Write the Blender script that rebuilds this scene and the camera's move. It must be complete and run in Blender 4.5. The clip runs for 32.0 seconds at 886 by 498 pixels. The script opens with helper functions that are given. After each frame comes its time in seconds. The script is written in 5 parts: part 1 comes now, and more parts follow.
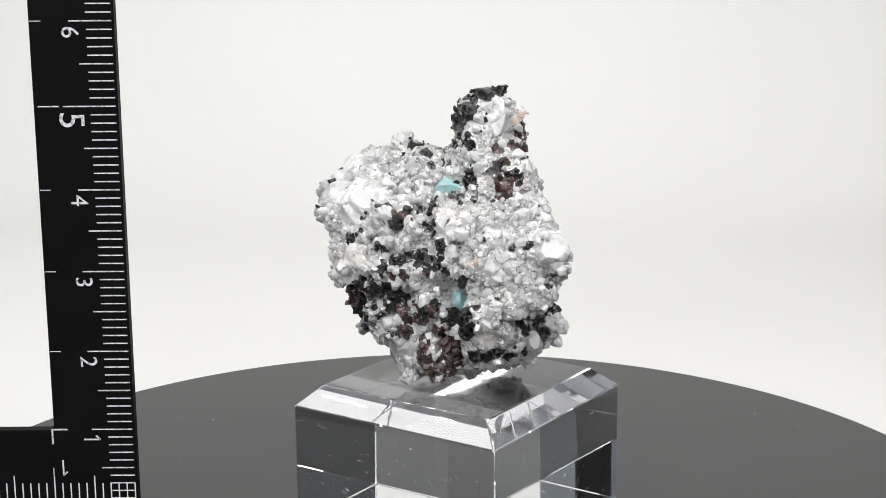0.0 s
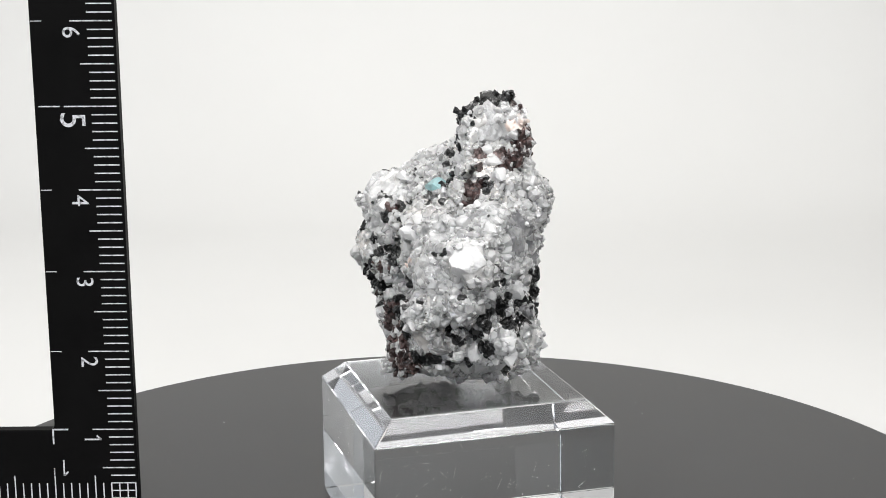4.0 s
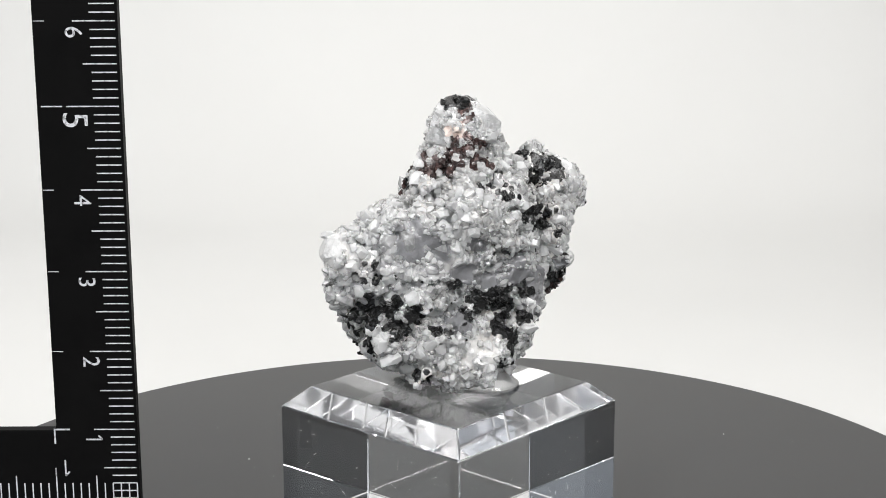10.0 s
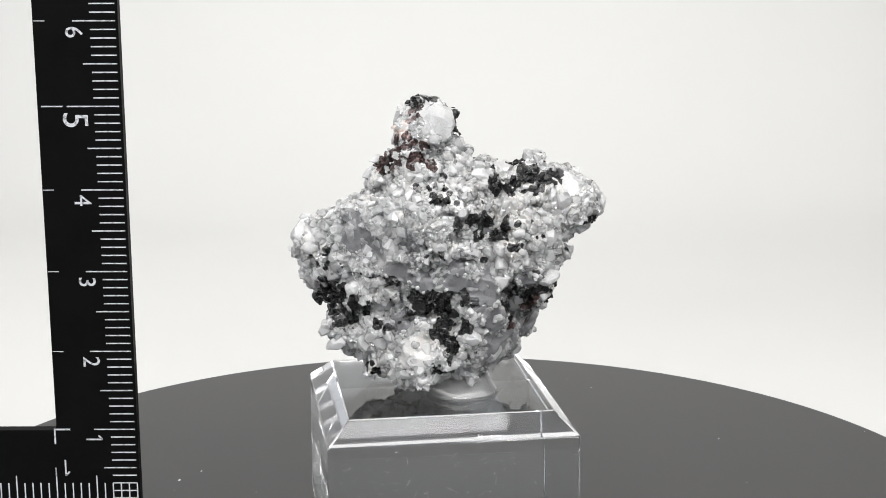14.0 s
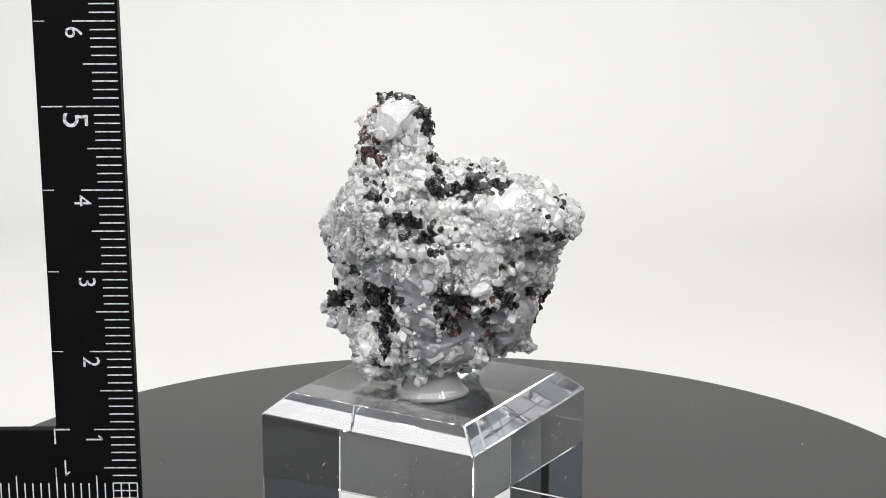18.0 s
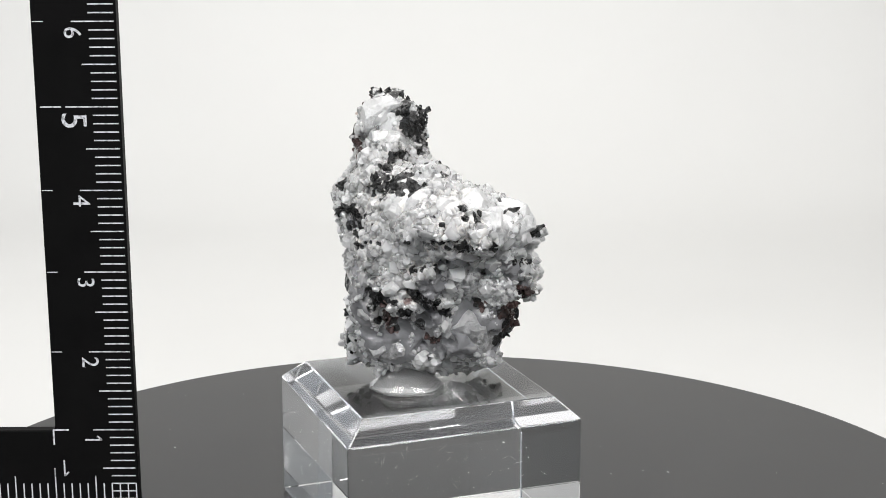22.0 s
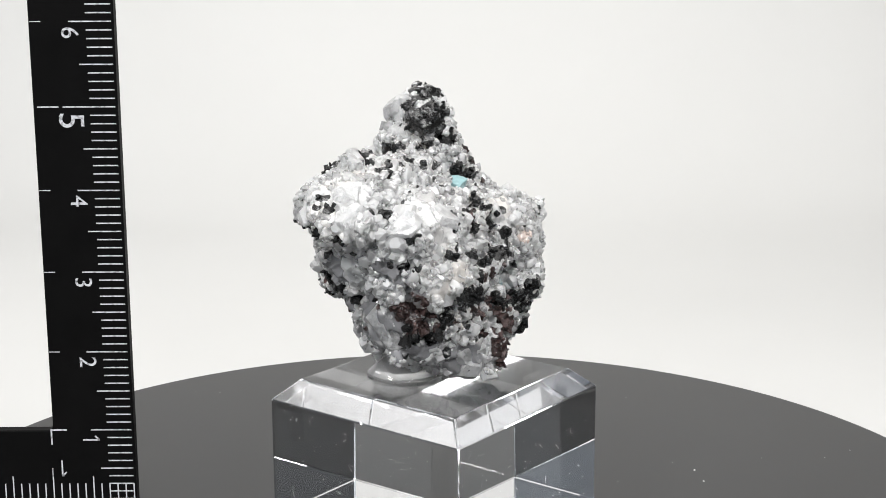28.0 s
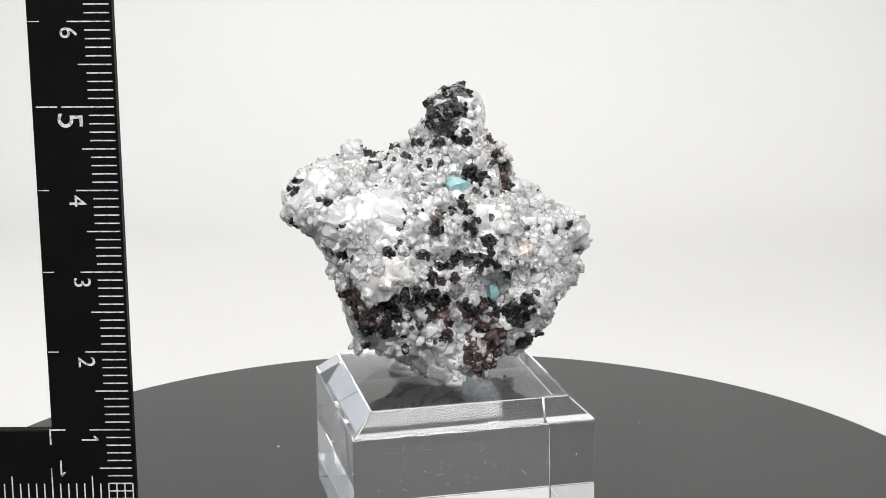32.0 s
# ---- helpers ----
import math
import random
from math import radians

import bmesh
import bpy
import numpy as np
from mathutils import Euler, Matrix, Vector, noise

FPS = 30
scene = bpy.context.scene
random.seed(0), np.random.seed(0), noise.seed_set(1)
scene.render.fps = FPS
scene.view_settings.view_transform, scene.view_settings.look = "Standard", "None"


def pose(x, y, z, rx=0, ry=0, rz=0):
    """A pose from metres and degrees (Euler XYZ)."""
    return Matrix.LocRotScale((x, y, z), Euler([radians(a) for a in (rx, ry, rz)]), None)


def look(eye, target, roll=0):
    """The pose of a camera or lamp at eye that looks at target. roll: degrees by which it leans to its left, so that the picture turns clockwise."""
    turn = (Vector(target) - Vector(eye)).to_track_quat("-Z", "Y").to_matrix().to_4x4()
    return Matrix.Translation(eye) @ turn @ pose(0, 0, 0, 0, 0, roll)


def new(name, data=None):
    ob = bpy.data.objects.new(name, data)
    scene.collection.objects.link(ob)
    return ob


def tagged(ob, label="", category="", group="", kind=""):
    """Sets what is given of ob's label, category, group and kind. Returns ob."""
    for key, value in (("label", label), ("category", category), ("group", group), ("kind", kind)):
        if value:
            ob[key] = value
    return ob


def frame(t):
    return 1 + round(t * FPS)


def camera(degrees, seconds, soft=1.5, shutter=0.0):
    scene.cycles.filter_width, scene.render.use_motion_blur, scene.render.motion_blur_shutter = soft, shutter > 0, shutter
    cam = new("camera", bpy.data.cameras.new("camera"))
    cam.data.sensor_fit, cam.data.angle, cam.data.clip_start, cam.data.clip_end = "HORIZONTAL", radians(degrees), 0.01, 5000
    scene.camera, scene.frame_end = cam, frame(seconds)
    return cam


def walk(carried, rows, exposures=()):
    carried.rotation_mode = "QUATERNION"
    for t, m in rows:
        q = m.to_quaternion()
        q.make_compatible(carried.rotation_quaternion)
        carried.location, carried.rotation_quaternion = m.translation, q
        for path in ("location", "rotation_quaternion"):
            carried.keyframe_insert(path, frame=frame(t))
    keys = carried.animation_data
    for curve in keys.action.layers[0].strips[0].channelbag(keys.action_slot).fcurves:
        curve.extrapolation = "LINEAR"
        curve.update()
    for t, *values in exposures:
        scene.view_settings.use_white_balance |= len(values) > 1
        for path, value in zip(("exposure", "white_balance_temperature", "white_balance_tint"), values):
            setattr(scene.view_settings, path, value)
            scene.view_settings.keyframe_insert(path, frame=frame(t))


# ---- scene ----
MM = 0.001
TURN = 9.7536  # degrees per second of the turntable, clockwise from above

cam = camera(32.91, 32.0, soft=0.6)
VIEW = look((0, -0.183, 0.0766), (0.00004, -0.03665, 0.0437), -0.2)
walk(cam, [(0, VIEW), (32, VIEW)])

# ---- light: a broad lamp over the paper sweep, and one on either side of the camera ----
world = bpy.data.worlds.new("studio")
world.use_nodes = True
world.node_tree.nodes["Background"].inputs[0].default_value = (0.9, 0.95, 1.0, 1)
world.node_tree.nodes["Background"].inputs[1].default_value = 0.05
scene.world = world
scene.view_settings.exposure = 0.0


def area_lamp(name, width, depth, watts, eye, target, colour=(1.0, 0.99, 0.975)):
    data = bpy.data.lights.new(name, "AREA")
    data.shape, data.size, data.size_y, data.energy, data.color = "RECTANGLE", width, depth, watts, colour
    ob = new(name, data)
    ob.matrix_world = look(eye, target)
    return ob


area_lamp("overhead_lamp", 1.20, 0.86, 3.15, (0.0, 0.0, 0.465), (0.0, 0.0, 0.0), (1.0, 0.985, 0.965))
area_lamp("front_lamp_left", 0.44, 0.34, 4.05, (-0.34, -0.50, 0.50), (0.0, 0.0, 0.08), (1.0, 0.99, 0.985))
area_lamp("front_lamp_right", 0.44, 0.34, 4.05, (0.34, -0.50, 0.50), (0.0, 0.0, 0.08), (1.0, 0.99, 0.985))
# light is thrown about many times within the clear block and the crystals
scene.cycles.max_bounces, scene.cycles.glossy_bounces, scene.cycles.transmission_bounces, scene.cycles.diffuse_bounces = 40, 40, 40, 8


# ---- materials ----
def material(name, colour=(0.5, 0.5, 0.5), rough=0.5, metal=0.0):
    m = bpy.data.materials.new(name)
    m.use_nodes = True
    b = m.node_tree.nodes["Principled BSDF"]
    b.inputs["Base Color"].default_value = (*colour, 1)
    b.inputs["Roughness"].default_value = rough
    b.inputs["Metallic"].default_value = metal
    return m, m.node_tree, b


def ramp(tree, source, stops):
    r = tree.nodes.new("ShaderNodeValToRGB")
    el = r.color_ramp.elements
    while len(el) < len(stops):
        el.new(0.5)
    for e, (p, c) in zip(el, stops):
        e.position, e.color = p, (*c, 1)
    tree.links.new(source, r.inputs["Fac"])
    return r.outputs["Color"]


def noise_node(tree, scale, detail=4.0, rough=0.55):
    coords = tree.nodes.new("ShaderNodeTexCoord")
    n = tree.nodes.new("ShaderNodeTexNoise")
    n.inputs["Scale"].default_value, n.inputs["Detail"].default_value, n.inputs["Roughness"].default_value = scale, detail, rough
    tree.links.new(coords.outputs["Object"], n.inputs["Vector"])
    return n.outputs["Fac"]


def mixed(tree, a, b, fac, how="MIX"):
    m = tree.nodes.new("ShaderNodeMix")
    m.data_type, m.blend_type = "RGBA", how
    for sock, v in ((m.inputs[6], a), (m.inputs[7], b)):
        if isinstance(v, tuple):
            sock.default_value = (*v, 1)
        else:
            tree.links.new(v, sock)
    if isinstance(fac, float):
        m.inputs[0].default_value = fac
    else:
        tree.links.new(fac, m.inputs[0])
    return m.outputs[2]


def bumped(tree, bsdf, height, strength, distance):
    b = tree.nodes.new("ShaderNodeBump")
    b.inputs["Strength"].default_value, b.inputs["Distance"].default_value = strength, distance
    tree.links.new(height, b.inputs["Height"])
    tree.links.new(b.outputs["Normal"], bsdf.inputs["Normal"])


def piece_random(tree, single):
    """A number of its own for each loose object, or for each island of a joined mesh."""
    if single:
        return tree.nodes.new("ShaderNodeObjectInfo").outputs["Random"]
    return tree.nodes.new("ShaderNodeNewGeometry").outputs["Random Per Island"]


def facets(tree, facet):
    """A skin of small flat cells, each leaning its own way, as a height."""
    coords = tree.nodes.new("ShaderNodeTexCoord")
    cells = tree.nodes.new("ShaderNodeTexVoronoi")
    cells.inputs["Scale"].default_value = facet
    tree.links.new(coords.outputs["Object"], cells.inputs["Vector"])
    # each cell leans its own way: height runs across the cell along a random direction
    scaled = tree.nodes.new("ShaderNodeVectorMath")
    scaled.operation = "SCALE"
    scaled.inputs["Scale"].default_value = facet
    tree.links.new(coords.outputs["Object"], scaled.inputs[0])
    centre = tree.nodes.new("ShaderNodeVectorMath")
    centre.operation = "SUBTRACT"
    tree.links.new(scaled.outputs[0], centre.inputs[0])
    pos = tree.nodes.new("ShaderNodeVectorMath")
    pos.operation = "SCALE"
    pos.inputs["Scale"].default_value = facet
    tree.links.new(cells.outputs["Position"], pos.inputs[0])
    tree.links.new(pos.outputs[0], centre.inputs[1])
    away = tree.nodes.new("ShaderNodeVectorMath")
    away.operation = "SUBTRACT"
    away.inputs[1].default_value = (0.5, 0.5, 0.5)
    tree.links.new(cells.outputs["Color"], away.inputs[0])
    dot = tree.nodes.new("ShaderNodeVectorMath")
    dot.operation = "DOT_PRODUCT"
    tree.links.new(centre.outputs[0], dot.inputs[0])
    tree.links.new(away.outputs[0], dot.inputs[1])
    fine = noise_node(tree, facet * 2.4, 2.0)
    both = tree.nodes.new("ShaderNodeMath")
    both.operation = "MULTIPLY_ADD"
    both.inputs[1].default_value = 0.45
    tree.links.new(fine, both.inputs[0])
    tree.links.new(dot.outputs["Value"], both.inputs[2])
    return both.outputs[0]


def crystal_material(name, stops, rough, single=False, subsurface=0.0, transmission=0.0, grain=900.0, veil=0.3, bump=0.35, facet=1700.0):
    """Crystal with a tone of its own for each piece, cloudy inside, its skin broken into small facets."""
    m, tree, b = material(name, rough=rough)
    tone = ramp(tree, piece_random(tree, single), stops)
    cloud = ramp(tree, noise_node(tree, grain), [(0.3, (1 - veil,) * 3), (0.7, (1.0,) * 3)])
    tree.links.new(mixed(tree, tone, cloud, 1.0, "MULTIPLY"), b.inputs["Base Color"])
    b.inputs["Subsurface Weight"].default_value = subsurface
    b.inputs["Subsurface Radius"].default_value = (1.0, 1.0, 1.0)
    b.inputs["Subsurface Scale"].default_value = 0.001
    b.inputs["Transmission Weight"].default_value = transmission
    b.inputs["IOR"].default_value = 1.54
    bumped(tree, b, facets(tree, facet), bump, 1.0 / facet)
    return m


def quartz_material(name, tones, sheer, single=False, cells=1500.0, rough=(0.22, 0.45), milk=1.0, etch=0.3):
    """Quartz: each crystal clouded and sheer to a degree of its own, with flat, faintly etched faces."""
    m, tree, b = material(name)
    own = piece_random(tree, single)
    other = tree.nodes.new("ShaderNodeMath")
    other.operation = "MULTIPLY"
    other.inputs[1].default_value = 7.31
    tree.links.new(own, other.inputs[0])
    wrapped = tree.nodes.new("ShaderNodeMath")
    wrapped.operation = "FRACT"
    tree.links.new(other.outputs[0], wrapped.inputs[0])
    cloud = noise_node(tree, cells * 0.5, 3.0)
    tone = mixed(tree, ramp(tree, own, tones), ramp(tree, cloud, [(0.35, (0.95,) * 3), (0.65, (1.0,) * 3)]), 1.0, "MULTIPLY")
    tree.links.new(tone, b.inputs["Base Color"])
    clear = mixed(tree, ramp(tree, wrapped.outputs[0], [(0.0, (sheer[0],) * 3), (0.6, (sheer[1],) * 3), (1.0, (sheer[2],) * 3)]), ramp(tree, cloud, [(0.4, (1.0,) * 3), (0.7, (0.55,) * 3)]), 1.0, "MULTIPLY")
    tree.links.new(clear, b.inputs["Transmission Weight"])
    tree.links.new(ramp(tree, wrapped.outputs[0], [(0.0, (rough[1],) * 3), (1.0, (rough[0],) * 3)]), b.inputs["Roughness"])
    b.inputs["Subsurface Weight"].default_value, b.inputs["Subsurface Scale"].default_value = milk, 0.0008
    b.inputs["Subsurface Radius"].default_value = (1.0, 1.0, 1.0)
    b.inputs["IOR"].default_value = 1.54
    b.inputs["Coat Weight"].default_value, b.inputs["Coat Roughness"].default_value, b.inputs["Coat IOR"].default_value = 0.8, 0.05, 1.54
    bumped(tree, b, facets(tree, cells), etch, 0.6 / cells)
    return m


WHITES = [(0.0, (0.94, 0.94, 0.942)), (0.4, (0.965, 0.965, 0.967)), (1.0, (0.985, 0.985, 0.985))]
GREYS = [(0.0, (0.88, 0.88, 0.885)), (1.0, (0.965, 0.965, 0.965))]
WHITE = quartz_material("white_crystal", WHITES, (0.35, 0.6, 0.85))
WHITE_ONE = quartz_material("white_crystal_single", WHITES, (0.35, 0.6, 0.85), True, 1.6)
WHITE_LARGE = quartz_material("large_white_crystal", WHITES, (0.2, 0.3, 0.45), True, 4.5, milk=0.8, etch=0.4)
GREY_LARGE = quartz_material("large_grey_crystal", GREYS, (0.6, 0.7, 0.8), True, 4.5, milk=0.2, etch=0.4)
CLEAR = quartz_material("grey_crystal", GREYS, (0.3, 0.5, 0.8), milk=0.5)


def spread(tree, name, from_value, to_value, fray=0.0, scale=1500.0):
    """1 inside the patches of a kind and 0 outside, from the distance to their edge, in millimetres."""
    at = tree.nodes.new("ShaderNodeAttribute")
    at.attribute_name = name
    wobble = tree.nodes.new("ShaderNodeMath")
    wobble.operation = "MULTIPLY_ADD"
    wobble.inputs[1].default_value = fray
    tree.links.new(noise_node(tree, scale, 4.0, 0.65), wobble.inputs[0])
    tree.links.new(at.outputs["Fac"], wobble.inputs[2])
    rng = tree.nodes.new("ShaderNodeMapRange")
    rng.interpolation_type = "SMOOTHSTEP"
    for k, v in ((1, from_value + 0.5 * fray), (2, to_value + 0.5 * fray), (3, 0.0), (4, 1.0)):
        rng.inputs[k].default_value = v
    tree.links.new(wobble.outputs[0], rng.inputs[0])
    return rng.outputs[0]


CORE, tree, b = material("matrix_crystal", rough=0.1)
grown = tree.nodes.new("ShaderNodeAttribute")
grown.attribute_name = "tone"
# greyer than the grains on it: shade in the gaps is put into this colour
milk = ramp(tree, grown.outputs["Fac"], [(0.0, (0.72, 0.72, 0.725)), (0.4, (0.80, 0.80, 0.80)), (1.0, (0.88, 0.88, 0.875))])
milk = mixed(tree, milk, ramp(tree, noise_node(tree, 500.0, 4.0, 0.6), [(0.36, (0.94,) * 3), (0.6, (1.0,) * 3)]), 1.0, "MULTIPLY")
warm = mixed(tree, milk, ramp(tree, noise_node(tree, 120.0, 3.0), [(0.45, (1.0, 1.0, 1.0)), (0.66, (1.0, 0.955, 0.91))]), 1.0, "MULTIPLY")
grey = spread(tree, "grey", 1.5, 0.0, 0.8, 500.0)
brown = spread(tree, "brown", 0.06, -0.06, 1.1)
black = spread(tree, "black", 0.05, -0.05, 0.6)
pink = spread(tree, "pink", 0.2, -0.2, 0.5)
# grey: glassy crystal, and the shaded underside darkened by colour
tint = mixed(tree, warm, (0.27, 0.27, 0.28), grey)
tint = mixed(tree, tint, (0.87, 0.72, 0.65), pink)
tint = mixed(tree, tint, ramp(tree, noise_node(tree, 1300.0, 4.0, 0.6), [(0.35, (0.022, 0.013, 0.012)), (0.55, (0.06, 0.035, 0.032)), (0.68, (0.2, 0.12, 0.11)), (0.78, (0.6, 0.55, 0.53))]), brown)
# black: dark crystals, and the shade of some hollows put into the colour
tint = mixed(tree, tint, ramp(tree, noise_node(tree, 900.0, 4.0, 0.6), [(0.4, (0.004, 0.004, 0.004)), (0.7, (0.016, 0.016, 0.016)), (0.85, (0.06, 0.06, 0.06))]), black)
tree.links.new(tint, b.inputs["Base Color"])
dark = tree.nodes.new("ShaderNodeMath")
dark.operation = "MAXIMUM"
tree.links.new(brown, dark.inputs[0])
tree.links.new(black, dark.inputs[1])
lit = tree.nodes.new("ShaderNodeMapRange")
lit.inputs[3].default_value, lit.inputs[4].default_value = 0.65, 0.0
tree.links.new(dark.outputs[0], lit.inputs[0])
tree.links.new(lit.outputs[0], b.inputs["Subsurface Weight"])
b.inputs["Subsurface Radius"].default_value = (1.0, 1.0, 1.0)
b.inputs["Subsurface Scale"].default_value = 0.0009
sheer = mixed(tree, ramp(tree, grown.outputs["Fac"], [(0.0, (0.35,) * 3), (0.3, (0.1,) * 3), (0.8, (0.02,) * 3)]), (0.0, 0.0, 0.0), dark.outputs[0])
tree.links.new(sheer, b.inputs["Transmission Weight"])
b.inputs["IOR"].default_value = 1.54
b.inputs["Coat Weight"].default_value, b.inputs["Coat Roughness"].default_value = 1.0, 0.04
coarse = tree.nodes.new("ShaderNodeBump")
coarse.inputs["Strength"].default_value, coarse.inputs["Distance"].default_value = 0.25, 1.0 / 900
tree.links.new(facets(tree, 900.0), coarse.inputs["Height"])
fine = tree.nodes.new("ShaderNodeBump")
fine.inputs["Strength"].default_value, fine.inputs["Distance"].default_value = 0.25, 1.0 / 3000
tree.links.new(facets(tree, 3000.0), fine.inputs["Height"])
tree.links.new(coarse.outputs["Normal"], fine.inputs["Normal"])
tree.links.new(fine.outputs["Normal"], b.inputs["Normal"])
tree.links.new(fine.outputs["Normal"], b.inputs["Coat Normal"])
BLACK = crystal_material("black_crystal", [(0.0, (0.005, 0.005, 0.006)), (0.8, (0.013, 0.014, 0.014)), (1.0, (0.03, 0.031, 0.031))], 0.2, veil=0.5, bump=0.9, facet=2600.0)
BROWN = crystal_material("brown_crystal", [(0.0, (0.03, 0.018, 0.016)), (0.5, (0.06, 0.036, 0.034)), (0.85, (0.13, 0.08, 0.075)), (1.0, (0.42, 0.34, 0.33))], 0.22, veil=0.5, bump=0.9, facet=2200.0)
# unseen inner core, added to throw white back through the clear crystals
HEART = crystal_material("milky_heart", [(0.0, (0.93, 0.93, 0.93)), (1.0, (0.93, 0.93, 0.93))], 0.6, True, grain=400.0, veil=0.14, bump=0.3)
BLUE = crystal_material("blue_crystal", [(0.0, (0.30, 0.56, 0.58)), (1.0, (0.42, 0.66, 0.68))], 0.28, True, 0.3, grain=900.0, veil=0.3, bump=0.5)
PINK = crystal_material("pink_crystal", [(0.0, (0.82, 0.66, 0.58)), (1.0, (0.88, 0.76, 0.70))], 0.3, False, 0.3, veil=0.2, bump=0.7)

ACRYLIC, tree, b = material("clear_acrylic", (1, 1, 1), 0.0)
b.inputs["Transmission Weight"].default_value, b.inputs["IOR"].default_value = 1.0, 1.49
b.inputs["Base Color"].default_value = (0.985, 0.99, 0.99, 1)
# chamfers: slight real haze; the bluish white share stands in for light trapped inside
ACRYLIC_EDGE, tree, b = material("brightened_acrylic_edge", (0.95, 0.96, 1.0), 0.1)
b.inputs["IOR"].default_value = 1.49
tree.links.new(ramp(tree, noise_node(tree, 170.0, 5.0, 0.6), [(0.35, (0.94,) * 3), (0.65, (0.98,) * 3)]), b.inputs["Transmission Weight"])
tree.links.new(ramp(tree, noise_node(tree, 260.0, 5.0, 0.65), [(0.35, (0.03,) * 3), (0.7, (0.075,) * 3)]), b.inputs["Roughness"])

PUTTY, tree, b = material("clear_putty", (0.97, 0.97, 0.97), 0.06)
b.inputs["Transmission Weight"].default_value, b.inputs["IOR"].default_value = 0.8, 1.45

PLATTER, tree, b = material("grey_plastic", rough=0.36)
b.inputs["Specular IOR Level"].default_value = 0.62
tree.links.new(ramp(tree, noise_node(tree, 60.0, 6.0), [(0.3, (0.018, 0.018, 0.0178)), (0.7, (0.022, 0.022, 0.0217))]), b.inputs["Base Color"])
BASE, tree, b = material("dark_plastic", (0.03, 0.03, 0.03), 0.5)
DUST, tree, b = material("white_dust", (0.75, 0.75, 0.73), 0.9)

RULER_BLACK, tree, b = material("black_ruler", rough=0.45)
b.inputs["Specular IOR Level"].default_value = 0.03
tree.links.new(ramp(tree, noise_node(tree, 120.0, 8.0, 0.65), [(0.35, (0.0042, 0.0042, 0.0043)), (0.72, (0.0065, 0.0065, 0.0065)), (0.8, (0.016, 0.016, 0.015))]), b.inputs["Base Color"])
bumped(tree, b, noise_node(tree, 900.0, 3.0), 0.15, 0.00005)
RULER_WHITE, tree, b = material("white_print", rough=0.6)
tree.links.new(ramp(tree, noise_node(tree, 1600.0, 4.0), [(0.36, (0.16, 0.16, 0.17)), (0.5, (0.62, 0.63, 0.66))]), b.inputs["Base Color"])

PAPER, tree, b = material("white_paper", rough=0.9)
tree.links.new(ramp(tree, noise_node(tree, 9.0, 5.0), [(0.3, (0.725, 0.723, 0.708)), (0.7, (0.745, 0.743, 0.728))]), b.inputs["Base Color"])
# added for an unseen wall: its bluish tint brightens the block's faces
FRONT_REFLECTOR, tree, b = material("bluish_front_reflector", (0.72, 0.77, 0.82), 0.9)
TABLE, tree, b = material("dark_table", rough=0.6)
tree.links.new(ramp(tree, noise_node(tree, 30.0, 6.0), [(0.3, (0.03, 0.03, 0.03)), (0.7, (0.045, 0.045, 0.044))]), b.inputs["Base Color"])
ROOM, tree, b = material("room_paint", (0.10, 0.105, 0.11), 0.9)
# likewise out of view on the left, a weaker bluish bounce
SIDE_REFLECTOR, tree, b = material("bluish_side_reflector", (0.42, 0.46, 0.51), 0.9)


# ---- mesh helpers ----
def mesh_from(name, verts, faces, mat, smooth=False):
    me = bpy.data.meshes.new(name)
    me.from_pydata(verts, [], faces)
    me.materials.append(mat)
    if smooth:
        me.polygons.foreach_set("use_smooth", [True] * len(me.polygons))
    me.update()
    return me


def mesh_bm(name, bm, mat, smooth=False):
    me = bpy.data.meshes.new(name)
    bmesh.ops.recalc_face_normals(bm, faces=bm.faces)
    bm.to_mesh(me)
    bm.free()
    me.materials.append(mat)
    if smooth:
        me.polygons.foreach_set("use_smooth", [True] * len(me.polygons))
    return me


def part(name, me, parent, label="", m=None):
    ob = new(name, me)
    ob.parent = parent
    if m is not None:
        ob.matrix_basis = m
    return tagged(ob, label)


def box(x0, x1, y0, y1, z0, z1, bevel=0.0):
    bm = bmesh.new()
    bmesh.ops.create_cube(bm, size=1.0, matrix=Matrix.LocRotScale(((x0 + x1) / 2, (y0 + y1) / 2, (z0 + z1) / 2), None, (x1 - x0, y1 - y0, z1 - z0)))
    if bevel:
        bmesh.ops.bevel(bm, geom=bm.edges[:], offset=bevel, segments=2, profile=0.5, affect="EDGES")
    return bm


def lathe(profile, steps=160):
    """A turned body from (radius, height) pairs in metres, closed at both ends."""
    verts, faces, n = [], [], len(profile)
    for i in range(steps):
        a = 2 * math.pi * i / steps
        verts += [(r * math.cos(a), r * math.sin(a), z) for r, z in profile]
    for i in range(steps):
        j = (i + 1) % steps
        faces += [(i * n + k, j * n + k, j * n + k + 1, i * n + k + 1) for k in range(n - 1)]
    faces.append(tuple(i * n for i in reversed(range(steps))))
    faces.append(tuple(i * n + n - 1 for i in range(steps)))
    return verts, faces


# ---- the setting: a paper sweep in a dim room, its unseen walls added for reflections ----
FLOOR = -0.026
sweep = [(0.09, FLOOR), (0.30, FLOOR)]
sweep += [(0.30 + 0.14 * math.sin(a), FLOOR + 0.14 - 0.14 * math.cos(a)) for a in [math.pi / 2 * k / 24 for k in range(1, 25)]]
sweep += [(0.44, 0.46)]
under = [(y + 0.0015, z - 0.0015) for y, z in sweep]
verts = [(x, y, z) for x in (-0.48, 0.48) for y, z in sweep + under]
n = len(sweep)
